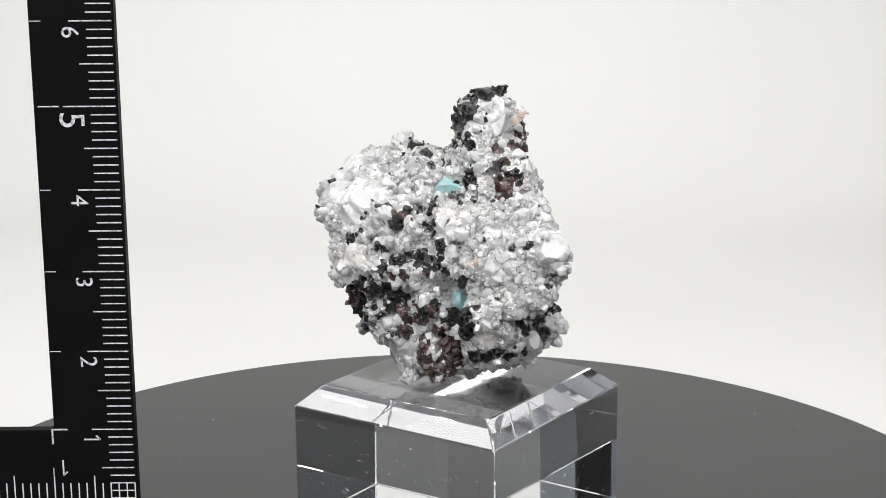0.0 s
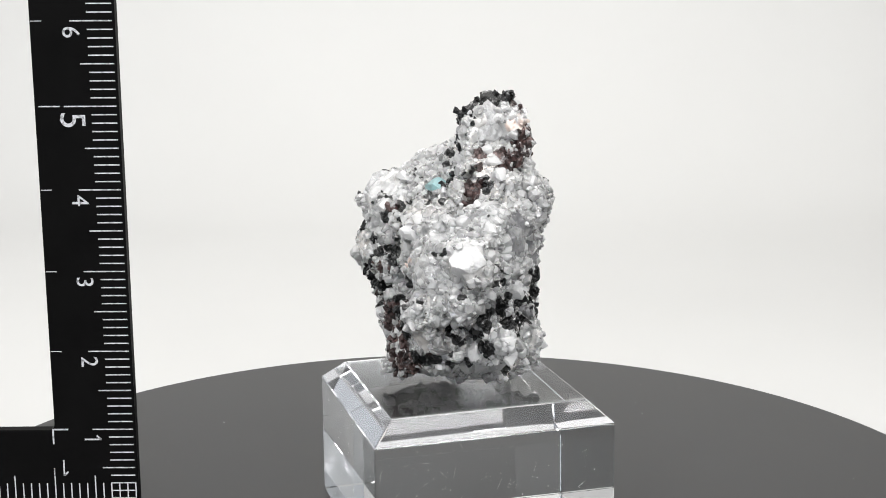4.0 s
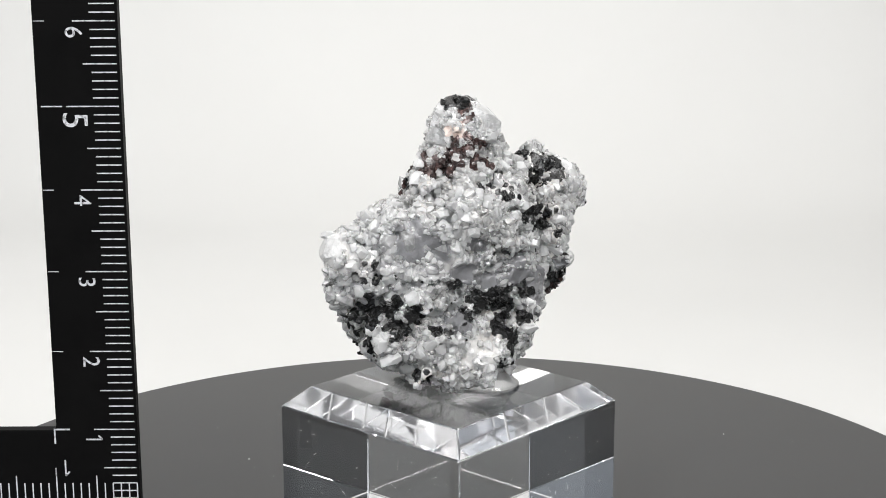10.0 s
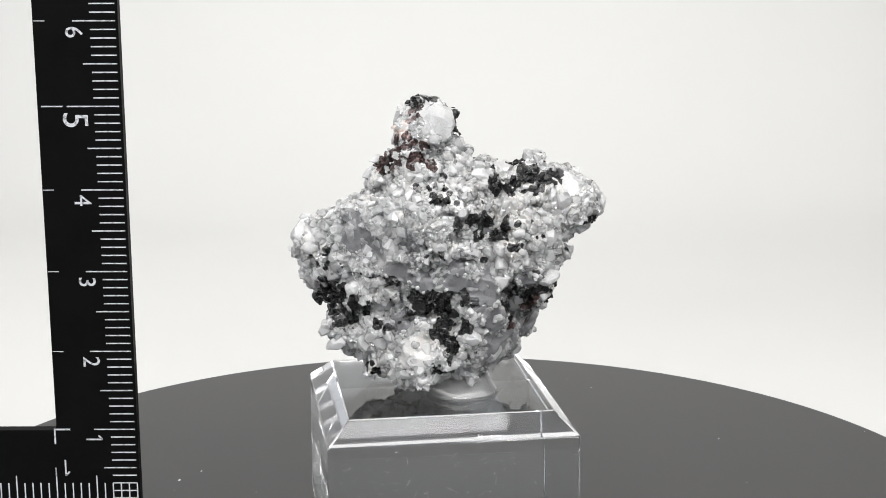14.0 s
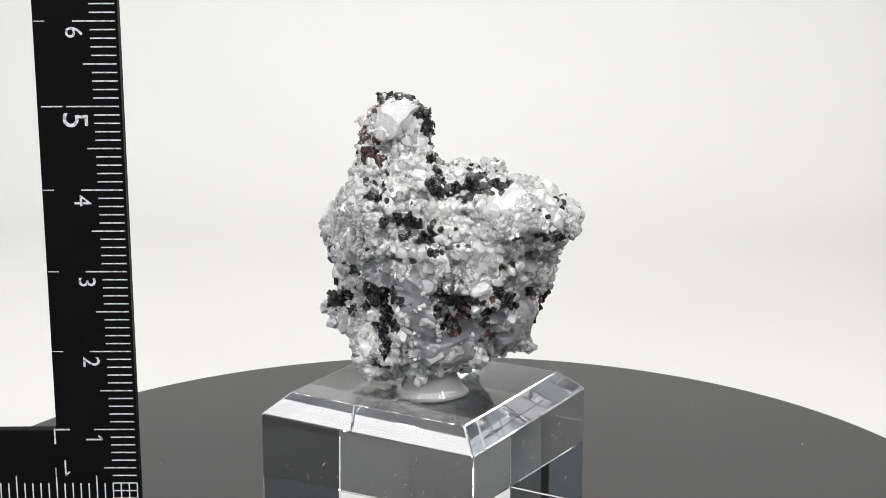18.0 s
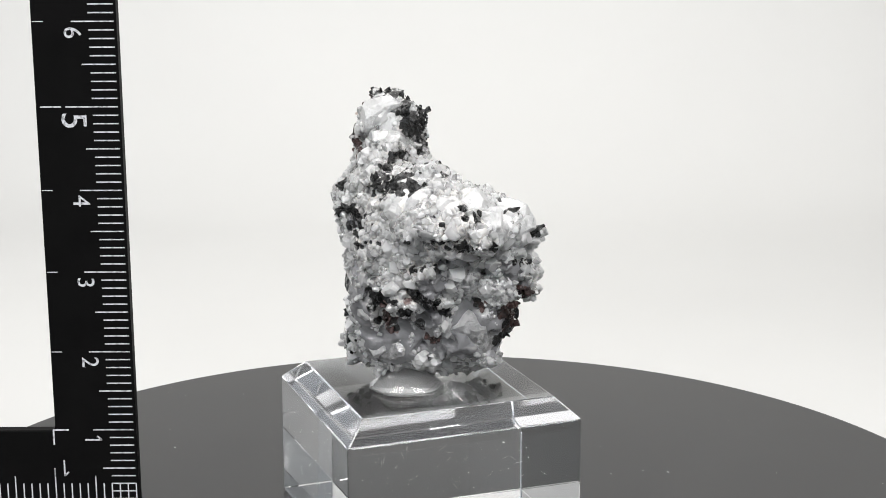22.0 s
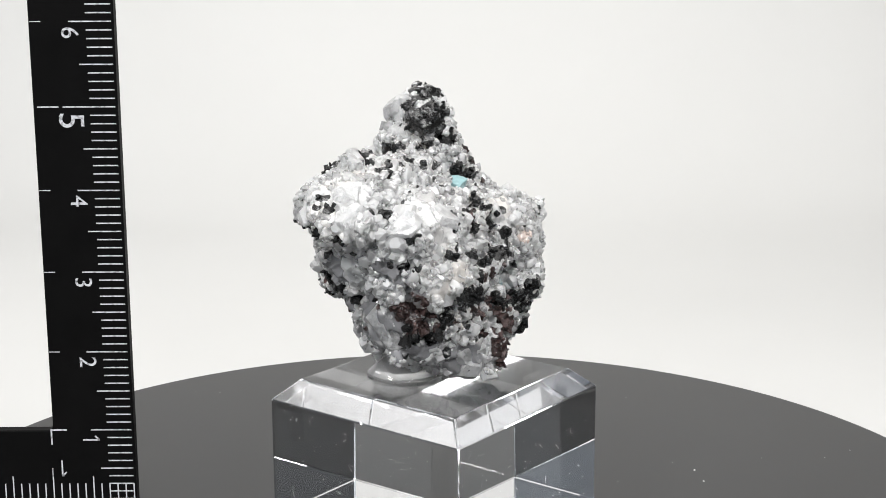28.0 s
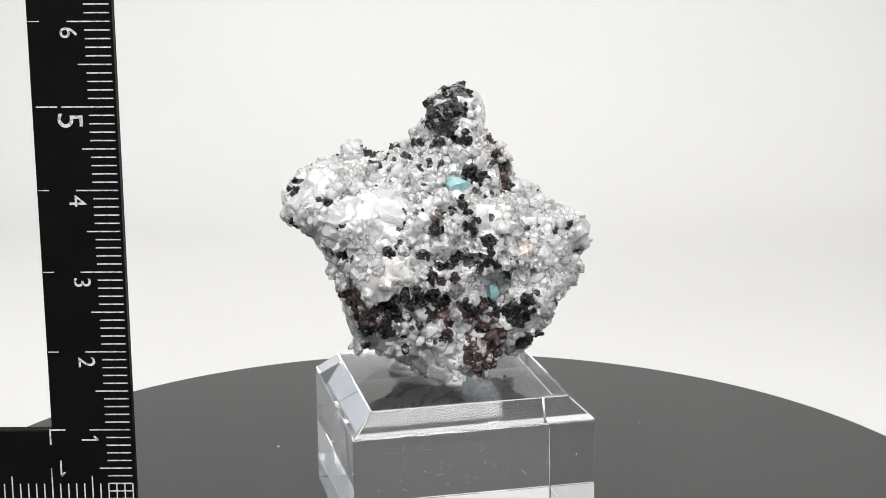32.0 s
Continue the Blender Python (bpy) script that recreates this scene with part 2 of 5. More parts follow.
faces = [(k, k + 1, k + 1 + 2 * n, k + 2 * n) for k in range(n - 1)] + [(n + k + 1, n + k, n + k + 2 * n, n + k + 1 + 2 * n) for k in range(n - 1)]
faces += [(k + 1, k, n + k, n + k + 1) for k in range(n - 1)] + [(2 * n + k, 2 * n + k + 1, 3 * n + k + 1, 3 * n + k) for k in range(n - 1)]
backdrop = new("backdrop", mesh_from("backdrop", verts, faces, PAPER, True))
tagged(backdrop, "seamless white paper sweep behind the turntable", "backdrop", kind="structure")
for name, ext, words in (("wall_left", (-0.92, -0.90, -0.90, 0.90, FLOOR - 0.0016, 1.2), "added bluish reflecting wall, out of view,"), ("wall_right", (0.90, 0.92, -0.90, 0.90, FLOOR - 0.0016, 1.2), "dim grey wall"),
                         ("wall_front", (-0.92, 0.92, -0.64, -0.62, FLOOR - 0.0016, 1.2), "added pale reflecting wall, out of view,"), ("wall_back", (-0.92, 0.92, 0.90, 0.92, FLOOR - 0.0016, 1.2), "dim grey wall"),
                         ("ceiling", (-0.92, 0.92, -0.92, 0.92, 1.2, 1.22), "dim grey ceiling"), ("floor", (-0.92, 0.92, -0.92, 0.92, -0.06, FLOOR - 0.0016), "dark table top")):
    tagged(new(name, mesh_bm(name, box(*ext), FRONT_REFLECTOR if name == "wall_front" else SIDE_REFLECTOR if name == "wall_left" else TABLE if name == "floor" else ROOM)), words + " of the room round the set", "room", kind="structure")

# ---- the turntable ----
turntable = tagged(new("turntable"), "round dark grey plastic display turntable on a dark table", "turntable")
turntable.matrix_basis = pose(0, 0, FLOOR)
R = 0.0729
v, f = lathe([(0.0012, -0.0060), (R - 0.0010, -0.0060), (R - 0.0002, -0.0056), (R, -0.0050), (R, -0.0008), (R - 0.00025, -0.0002), (R - 0.0008, 0.0), (0.0012, 0.0)], 256)
platter = part("platter", mesh_from("platter", v, f, PLATTER), turntable, "matt dark grey plastic platter")
v, f = lathe([(0.0012, -0.0016), (0.060, -0.0016), (0.061, 0.001), (0.0585, 0.016), (0.057, 0.0175), (0.030, 0.0195), (0.0012, 0.0200)], 96)
part("base", mesh_from("base", v, f, BASE), turntable, "dark plastic turntable base")
verts, faces = [], []
SPECKS = random.Random(5)


def speck(x, y, size):
    """A crumb of dust on the platter: a squashed, crooked lump. Millimetres."""
    k = len(verts)
    for i in range(6):
        a = i * math.pi / 3
        r = size * SPECKS.uniform(0.5, 1.1)
        verts.append(((x + r * math.cos(a)) * MM, (y + 0.7 * r * math.sin(a)) * MM, 0.00001))
    verts.append((x * MM, y * MM, size * 0.6 * MM))
    faces.extend([(k + i, k + (i + 1) % 6, k + 6) for i in range(6)])


speck(17.8, -34.4, 0.26)
speck(2.7, 35.0, 0.3)
speck(-35.6, 37.7, 0.22)
speck(13.6, -35.2, 0.24)
speck(-49.5, 7.4, 0.2)
speck(46.6, 1.6, 0.18)
speck(-17.2, -30.5, 0.24)
speck(-11.0, -25.3, 0.16)
speck(-14.1, -28.9, 0.16)
speck(-54.9, -22.4, 0.2)
for i in range(60):
    a, r = SPECKS.uniform(0, 6.28), 71 * math.sqrt(SPECKS.uniform(0.08, 1))
    speck(r * math.cos(a), r * math.sin(a), SPECKS.uniform(0.04, 0.11))
tagged(part("dust", mesh_from("dust", verts, faces, DUST), platter, "tiny white specks of dust"), kind="stuff")

# ---- the acrylic block: square, with broad polished chamfers round the top ----
HALF, TOP, RIM, INNER, GAP = 15.0, 18.52, 16.02, 12.33, 0.05
rings = [(HALF - 0.1, GAP), (HALF, GAP + 0.1), (HALF, RIM - 0.12), (HALF - 0.10, RIM + 0.08), (INNER + 0.10, TOP - 0.08), (INNER - 0.12, TOP)]
verts, faces = [], []
for half, z in rings:
    r = 0.22
    for cx, cy, a0 in ((1, 1, 0), (-1, 1, 90), (-1, -1, 180), (1, -1, 270)):
        for k in range(3):
            a = radians(a0 + 45 * k)
            verts.append(((cx * (half - r) + r * math.cos(a)) * MM, (cy * (half - r) + r * math.sin(a)) * MM, z * MM))
for k in range(len(rings) - 1):
    faces += [(12 * k + i, 12 * k + (i + 1) % 12, 12 * k + 12 + (i + 1) % 12, 12 * k + 12 + i) for i in range(12)]
faces += [tuple(reversed(range(12))), tuple(range(12 * len(rings) - 12, 12 * len(rings)))]
me = mesh_from("acrylic_block", verts, faces, ACRYLIC)
me.materials.append(ACRYLIC_EDGE)
for f in me.polygons:
    if 0.3 < f.normal.z < 0.95 and len(f.vertices) == 4:
        f.material_index = 1
me.transform(pose(2.18 * MM, 1.05 * MM, 0, 0, 0, -79.745 + 45))
acrylic_block = tagged(new("acrylic_block", me), "clear acrylic block with polished chamfered edges, scratched, on the turntable", "display block")

verts, faces = [], []


def fleck(p, n, size):
    """A speck of dust on a face of the block: a low crooked pyramid. Millimetres."""
    n = Vector(n)
    u = n.orthogonal().normalized()
    w = n.cross(u)
    k = len(verts)
    for i in range(5):
        a, r = 2 * math.pi * i / 5, size * SPECKS.uniform(0.5, 1.2)
        verts.append((Vector(p) + u * (r * math.cos(a)) + w * (r * math.sin(a)) + n * 0.004) * MM)
    verts.append((Vector(p) + n * size * 0.5) * MM)
    faces.extend([(k + i, k + (i + 1) % 5, k + 5) for i in range(5)])


def scratch(p, n, d, length, width):
    """A fine scratch: a thin raised sliver on a face. Millimetres."""
    n, d = Vector(n), Vector(d).normalized()
    w = n.cross(d)
    k = len(verts)
    p = Vector(p) + n * 0.004
    verts.extend([(p - d * length / 2) * MM, (p + w * width) * MM, (p + d * length / 2) * MM, (p - w * width) * MM])
    faces.append((k, k + 1, k + 2, k + 3))


for i in range(260):
    side = SPECKS.randrange(4)
    a = side * math.pi / 2
    n = Vector((math.cos(a), math.sin(a), 0))
    p = n * HALF + Vector((-math.sin(a), math.cos(a), 0)) * SPECKS.uniform(-14, 14) + Vector((0, 0, SPECKS.uniform(0.8, 15.6)))
    fleck(p, n, SPECKS.choice((0.02, 0.03, 0.04, 0.05, 0.07)))
for i in range(90):
    fleck((SPECKS.uniform(-11.8, 11.8), SPECKS.uniform(-11.8, 11.8), TOP), (0, 0, 1), SPECKS.choice((0.02, 0.03, 0.05)))
for i in range(46):
    a = SPECKS.gauss(0.4, 0.5)
    scratch((SPECKS.uniform(-10, 10), SPECKS.uniform(-10, 10), TOP), (0, 0, 1), (math.cos(a), math.sin(a), 0), SPECKS.uniform(0.8, 5.0), SPECKS.uniform(0.008, 0.018))
for i in range(110):
    a = SPECKS.randrange(4) * math.pi / 2
    n, w = Vector((math.cos(a), math.sin(a), 0)), Vector((-math.sin(a), math.cos(a), 0))
    q = SPECKS.uniform(0, 6.28)
    scratch(n * HALF + w * SPECKS.uniform(-12, 12) + Vector((0, 0, SPECKS.uniform(2, 14.5))), n, w * math.cos(q) + Vector((0, 0, math.sin(q))), SPECKS.uniform(0.3, 1.6), SPECKS.uniform(0.008, 0.016))
me = mesh_from("dust", verts, faces, DUST)
me.transform(pose(2.18 * MM, 1.05 * MM, 0, 0, 0, -79.745 + 45))
tagged(part("dust", me, acrylic_block, "fine white dust and scratches"), kind="stuff")

# ---- the putty under the stone ----
v, f = lathe([(0.0005, 18.55 * MM), (4.2 * MM, 18.55 * MM), (4.55 * MM, 18.75 * MM), (4.45 * MM, 19.1 * MM), (3.7 * MM, 19.7 * MM), (3.1 * MM, 20.9 * MM), (0.0005, 21.8 * MM)], 48)
me = mesh_from("mounting_putty", v, f, PUTTY, True)
for vert in me.vertices:
    w = noise.noise(vert.co * 350) * 0.10
    vert.co.x, vert.co.y = vert.co.x * (1 + w) + 1.8 * MM, vert.co.y * (1 + w) + 5.4 * MM
mounting_putty = tagged(new("mounting_putty", me), "flat blob of clear mounting putty on the acrylic block", "putty")

# ---- the mineral specimen ----
specimen = tagged(new("mineral_specimen"), "lumpy white crystal cluster with black, brown and pale blue crystals", "mineral")
LOBES, HOLLOWS, PATCHES, BIGS = [], [], [], []


def lobe(x, y, z, r):
    """A rounded lump of the stone's body. Millimetres, about the turntable's axis."""
    LOBES.append((x, y, z, r))


def patch(kind, x, y, z, r):
    """A spot of crystals of another kind; some black and grey ones colour in shade."""
    PATCHES.append((kind, x, y, z, r))


def hollow(x, y, z, r):
    """A pit in the stone's body."""
    HOLLOWS.append((x, y, z, r))


def big_crystal(kind, x, y, z, r):
    """A single large crystal, half sunk in the body."""
    BIGS.append((kind, x, y, z, r))


lobe(-0.6, 4.2, 35.4, 10.2)
lobe(1.2, 2.4, 30.6, 9.9)
lobe(-0.6, 2.4, 34.8, 9.9)
lobe(1.8, 1.2, 34.2, 9.9)
lobe(-2.4, 6.0, 36.6, 9.4)
lobe(1.2, 1.2, 28.8, 9.1)
lobe(-1.2, 1.8, 29.4, 8.8)
lobe(2.4, 3.6, 38.4, 8.8)
lobe(-4.2, 2.4, 33.6, 8.6)
lobe(-1.8, 7.2, 38.4, 8.6)
lobe(-3.0, 3.0, 30.0, 8.4)
lobe(4.8, -1.8, 34.8, 8.4)
lobe(4.2, 1.8, 39.0, 8.2)
lobe(1.8, 4.8, 30.6, 8.2)
lobe(4.8, -0.6, 28.2, 8.1)
lobe(6.0, -3.6, 29.4, 7.8)
lobe(1.2, 6.0, 39.6, 7.8)
lobe(4.8, 3.0, 40.8, 7.7)
lobe(-4.2, 3.0, 29.4, 7.6)
lobe(3.0, 5.4, 40.2, 7.6)
lobe(1.8, -1.2, 36.6, 7.5)
lobe(-4.8, 8.4, 39.0, 7.4)
lobe(6.6, -4.2, 30.6, 7.4)
lobe(-1.8, 8.4, 40.2, 7.1)
lobe(0.0, -0.6, 26.4, 7.1)
lobe(-6.0, 3.0, 37.8, 6.9)
lobe(6.0, 3.6, 41.4, 6.6)
lobe(-7.8, 3.0, 35.4, 6.6)
lobe(-7.8, 2.4, 34.8, 6.6)
lobe(-0.6, -1.2, 25.8, 6.5)
lobe(7.2, -5.4, 36.0, 6.5)
lobe(-2.4, 0.0, 37.8, 6.4)
lobe(-1.8, 9.6, 34.8, 6.4)
lobe(7.8, -2.4, 28.2, 6.4)
lobe(3.6, 0.6, 25.2, 6.1)
lobe(2.4, 7.2, 30.6, 6.0)
lobe(8.4, -6.6, 35.4, 5.9)
lobe(-4.2, 7.8, 33.0, 5.8)
lobe(6.6, 1.2, 43.2, 5.7)
lobe(7.8, -2.4, 38.4, 5.7)
lobe(3.6, 6.0, 26.4, 5.5)
lobe(5.4, 3.0, 45.6, 5.5)
lobe(3.0, 6.6, 27.0, 5.4)
lobe(2.4, -3.6, 25.8, 5.4)
lobe(7.8, 0.0, 40.2, 5.4)
lobe(-7.8, 1.8, 31.8, 5.4)
lobe(-7.2, 11.4, 41.4, 5.4)
lobe(-4.8, 0.0, 27.6, 5.1)
lobe(6.6, 3.0, 24.6, 5.1)
lobe(3.0, -6.0, 29.4, 5.1)
lobe(9.6, -3.6, 28.2, 5.1)
lobe(6.0, 0.0, 43.2, 4.9)
lobe(9.6, -4.2, 27.6, 4.9)
lobe(10.2, -8.4, 36.0, 4.8)
lobe(-4.8, 12.0, 42.0, 4.7)
lobe(-9.6, 10.2, 41.4, 4.7)
lobe(3.6, -5.4, 37.8, 4.7)
lobe(-10.8, 3.6, 39.6, 4.5)
lobe(9.6, -6.0, 37.8, 4.5)
lobe(-10.2, 5.4, 38.4, 4.5)
lobe(-8.4, 12.0, 42.0, 4.5)
lobe(-1.2, -4.2, 29.4, 4.2)
lobe(-7.2, 13.2, 42.0, 4.2)
lobe(-1.8, 6.6, 25.8, 4.2)
lobe(7.2, 1.8, 23.4, 4.2)
lobe(7.2, -9.0, 30.6, 4.0)
lobe(-9.6, 12.6, 41.4, 4.0)
lobe(5.4, 3.0, 51.6, 3.8)
lobe(4.8, -6.6, 25.8, 3.8)
lobe(-3.0, 10.8, 43.8, 3.8)
lobe(6.6, 3.6, 50.4, 3.7)
lobe(4.8, 3.0, 51.0, 3.7)
lobe(11.4, -9.0, 33.6, 3.6)
lobe(0.6, 7.8, 25.2, 3.5)
lobe(-12.6, 5.4, 40.2, 3.5)
lobe(4.8, 5.4, 48.0, 3.5)
lobe(4.8, 1.8, 49.2, 3.5)
lobe(7.8, 2.4, 46.8, 3.5)
lobe(4.8, -9.0, 30.0, 3.4)
lobe(6.6, 6.6, 24.6, 3.2)
lobe(9.6, -9.6, 31.8, 3.2)
lobe(11.4, -9.6, 33.6, 3.1)
lobe(-3.0, -3.0, 22.8, 3.1)
lobe(12.0, -10.2, 37.2, 3.0)
lobe(-0.6, -5.4, 23.4, 3.0)
lobe(-12.0, 11.4, 41.4, 3.0)
lobe(-12.6, 9.6, 40.8, 2.9)
lobe(9.0, -1.2, 23.4, 2.8)
lobe(-1.8, 5.4, 45.0, 2.8)
lobe(-6.6, -1.2, 40.8, 2.6)
lobe(-4.2, -1.2, 22.8, 2.5)
lobe(-13.8, 8.4, 40.8, 2.5)
lobe(10.8, -4.2, 40.8, 2.4)
lobe(2.4, 9.0, 45.6, 2.2)
lobe(9.0, 6.0, 24.0, 2.2)
lobe(9.6, 3.2, 52.1, 0.9)
lobe(14.8, -10.1, 37.1, 0.9)
lobe(-12.7, 0.0, 31.2, 0.9)
lobe(13.4, -9.0, 30.1, 1.3)
lobe(13.5, -4.3, 25.0, 0.9)
lobe(10.6, -1.6, 21.2, 0.9)
lobe(4.5, 3.0, 54.4, 1.1)
lobe(-4.6, 10.5, 47.4, 1.1)
lobe(9.8, 4.4, 49.2, 0.9)
lobe(-12.5, -1.9, 33.7, 0.9)
lobe(4.4, -0.1, 53.1, 0.9)
lobe(7.0, 5.9, 53.0, 0.9)
lobe(5.7, 11.1, 27.6, 0.9)
lobe(9.2, 6.3, 21.7, 1.2)
lobe(5.1, 2.0, 54.4, 1.1)
lobe(4.6, -0.2, 53.2, 0.9)
lobe(-1.3, 14.7, 31.3, 0.9)
lobe(5.7, 2.3, 54.4, 1.1)
lobe(4.7, 3.4, 54.4, 1.1)
lobe(2.4, 4.8, 53.2, 0.9)
lobe(13.8, -12.1, 39.0, 1.1)
lobe(14.0, -11.3, 35.6, 0.9)
lobe(4.2, 2.9, 54.2, 0.9)
lobe(-5.1, 10.7, 47.1, 1.6)
lobe(-14.3, 12.5, 40.1, 0.9)
lobe(14.3, -5.5, 27.0, 0.9)
lobe(-9.8, 4.8, 24.4, 1.4)
lobe(7.4, 3.6, 54.8, 0.9)
lobe(10.7, 4.2, 45.7, 0.9)
lobe(-15.2, 2.0, 39.8, 0.9)
lobe(-13.8, 0.1, 35.8, 0.9)
lobe(-13.5, -0.0, 32.2, 0.9)
lobe(2.4, 0.8, 52.4, 0.9)
lobe(-12.0, -2.5, 33.1, 0.9)
lobe(3.4, 8.6, 21.6, 0.9)
lobe(-4.1, -5.6, 20.8, 1.0)
lobe(4.4, -0.5, 52.0, 0.9)
lobe(5.3, -1.6, 48.3, 0.9)
lobe(-2.1, 13.5, 46.0, 0.9)
lobe(12.3, -12.2, 39.6, 1.0)
lobe(-7.0, 16.7, 40.0, 0.9)
lobe(-0.9, 11.8, 27.9, 0.9)
lobe(-0.7, -7.0, 20.9, 0.9)
lobe(9.0, -1.0, 48.0, 1.3)
lobe(1.1, -7.4, 21.6, 0.9)

hollow(-3.3, -7.1, 37.5, 2.4)
hollow(0.4, -10.7, 28.6, 2.0)
hollow(-10.0, 12.6, 35.2, 2.2)
hollow(-13.3, 2.3, 30.4, 2.0)
hollow(-5.1, 12.5, 29.3, 2.0)
hollow(-7.1, 9.8, 26.4, 1.8)
hollow(-13.3, 2.6, 30.6, 2.2)
hollow(-8.2, -5.3, 35.7, 1.7)
hollow(5.8, 12.8, 40.7, 1.5)
hollow(9.3, 8.8, 30.2, 1.8)
hollow(9.8, 7.8, 29.7, 2.0)
hollow(8.3, 10.2, 30.7, 1.8)
hollow(11.3, 4.5, 32.3, 1.7)
hollow(-1.0, 14.0, 46.0, 1.8)
hollow(-1.7, 15.8, 31.0, 1.8)
hollow(15.5, -10.2, 30.4, 1.7)
hollow(-4.9, 12.9, 29.7, 1.5)
hollow(1.3, -8.0, 31.0, 2.6)
hollow(0.3, -10.5, 31.6, 3.2)
hollow(0.0, -8.5, 32.2, 2.4)
hollow(0.2, -3.0, 44.6, 2.0)
hollow(-0.6, -4.6, 45.4, 2.4)

big_crystal("white", -10.0, 0.8, 41.2, 3.5)

big_crystal("grey", -8.9, 6.9, 28.2, 3.0)

big_crystal("white", -13.0, 9.6, 41.6, 2.7)

big_crystal("white", -12.9, 3.9, 41.4, 2.6)

big_crystal("grey", 12.0, -2.2, 39.0, 2.0)

big_crystal("white", 10.7, 3.0, 36.3, 1.9)

big_crystal("white", 9.8, 6.0, 25.2, 2.2)

big_crystal("white", 5.9, 4.4, 52.3, 2.8)

big_crystal("grey", -9.6, 5.5, 27.0, 2.3)

big_crystal("grey", 2.1, 9.9, 25.0, 2.2)

big_crystal("grey", 3.2, 11.4, 29.6, 2.0)

big_crystal("white", 3.4, 5.6, 49.5, 1.7)

big_crystal("white", -13.3, 10.3, 41.6, 2.2)

big_crystal("white", -9.9, 13.6, 43.7, 1.9)

big_crystal("grey", -0.2, 9.5, 24.9, 2.2)

big_crystal("white", -12.8, 3.5, 41.2, 2.3)

big_crystal("white", -11.2, 10.2, 43.9, 2.2)

big_crystal("white", -10.7, -1.7, 35.2, 2.0)

big_crystal("grey", -3.1, -3.8, 20.7, 2.4)

big_crystal("white", -11.5, -0.1, 33.3, 2.3)

big_crystal("white", 1.2, -6.1, 39.8, 2.1)

big_crystal("grey", -4.6, -2.6, 23.7, 2.9)

big_crystal("white", 5.8, -9.6, 27.9, 2.2)

big_crystal("white", 6.0, 1.4, 51.3, 2.5)

big_crystal("white", 6.5, -10.2, 35.7, 2.0)

big_crystal("white", 12.6, -11.0, 37.6, 2.2)

big_crystal("white", 12.2, -3.9, 35.6, 1.7)

big_crystal("grey", 11.7, -1.6, 40.1, 1.5)

big_crystal("white", 8.1, 6.2, 25.2, 1.8)

big_crystal("white", 9.6, 6.9, 42.2, 1.6)

big_crystal("grey", 11.3, 1.5, 38.5, 1.3)

big_crystal("grey", 5.3, 10.4, 33.7, 1.7)

big_crystal("white", -6.7, 14.3, 44.1, 2.2)



# mostly black crystals; a few spots blacken hollows where only shade falls
patch("black", 6.2, 3.0, 55.8, 0.80)
patch("black", 5.0, 4.3, 55.6, 0.94)
patch("black", 6.6, 2.1, 55.6, 0.94)
patch("black", 4.7, 0.7, 55.6, 1.11)
patch("black", 6.3, 1.3, 55.6, 0.95)
patch("black", 3.9, 3.9, 55.3, 0.82)
patch("black", 5.9, 3.3, 55.2, 0.41)
patch("black", 8.0, 3.8, 55.1, 0.93)
patch("black", 3.7, 3.3, 54.9, 0.70)
patch("black", 3.6, 2.7, 54.8, 0.71)
patch("black", 3.8, 1.6, 54.5, 0.85)
patch("black", 5.2, 0.8, 54.4, 0.57)
patch("black", 6.4, 1.0, 54.4, 0.96)
patch("black", 2.9, 2.7, 54.2, 0.85)
patch("black", 2.8, 3.6, 54.0, 0.70)
patch("black", 2.7, 5.3, 53.6, 0.67)
patch("black", 1.9, 5.2, 53.5, 0.69)
patch("black", 2.8, 1.1, 53.3, 0.85)
patch("black", 3.7, 0.1, 53.1, 0.85)
patch("black", 1.9, 4.3, 53.0, 1.12)
patch("black", 2.6, 5.4, 53.0, 0.67)
patch("black", 1.8, 2.2, 52.7, 0.98)
patch("black", 2.1, 1.4, 52.6, 0.99)
patch("black", 2.6, 0.1, 52.5, 1.25)
patch("black", 1.7, 0.7, 52.4, 0.70)
patch("black", 1.6, 3.3, 52.3, 1.25)
patch("black", 3.7, -0.3, 52.1, 0.71)
patch("black", 1.9, 4.7, 52.0, 0.98)
patch("black", 2.8, 0.2, 51.5, 0.71)
patch("black", 1.3, 3.3, 51.4, 0.98)
patch("black", 2.0, 1.0, 51.2, 0.99)
patch("black", 1.5, 1.9, 51.2, 0.85)
patch("black", 1.5, 4.2, 51.0, 0.97)
patch("black", 2.2, 5.4, 50.9, 0.42)
patch("black", 1.3, 2.9, 50.7, 0.70)
patch("black", 2.4, -0.0, 50.5, 0.56)
patch("black", 3.1, -0.9, 50.1, 0.55)
patch("black", 1.7, 1.1, 50.0, 0.70)
patch("black", 1.8, 0.5, 49.9, 0.84)
patch("black", 1.6, 2.3, 49.7, 0.69)
patch("black", 2.0, 0.1, 48.8, 0.56)
patch("black", 1.3, 1.9, 48.7, 0.70)
patch("black", 1.4, 4.7, 48.7, 0.55)
patch("black", 1.4, 1.2, 48.5, 0.56)
patch("black", 3.1, -1.0, 48.5, 0.83)
patch("black", -5.4, 11.3, 48.3, 0.39)
patch("black", 0.8, 2.7, 48.2, 0.56)
patch("black", 2.0, 7.2, 48.0, 0.54)
patch("black", 1.7, 6.6, 48.0, 0.62)
patch("black", 1.4, 5.8, 47.8, 0.68)
patch("black", 2.3, 7.5, 47.5, 0.57)
patch("black", -2.1, 11.4, 47.2, 0.68)
patch("black", 1.3, 9.8, 47.1, 0.87)
patch("black", -3.1, 9.3, 47.1, 1.17)
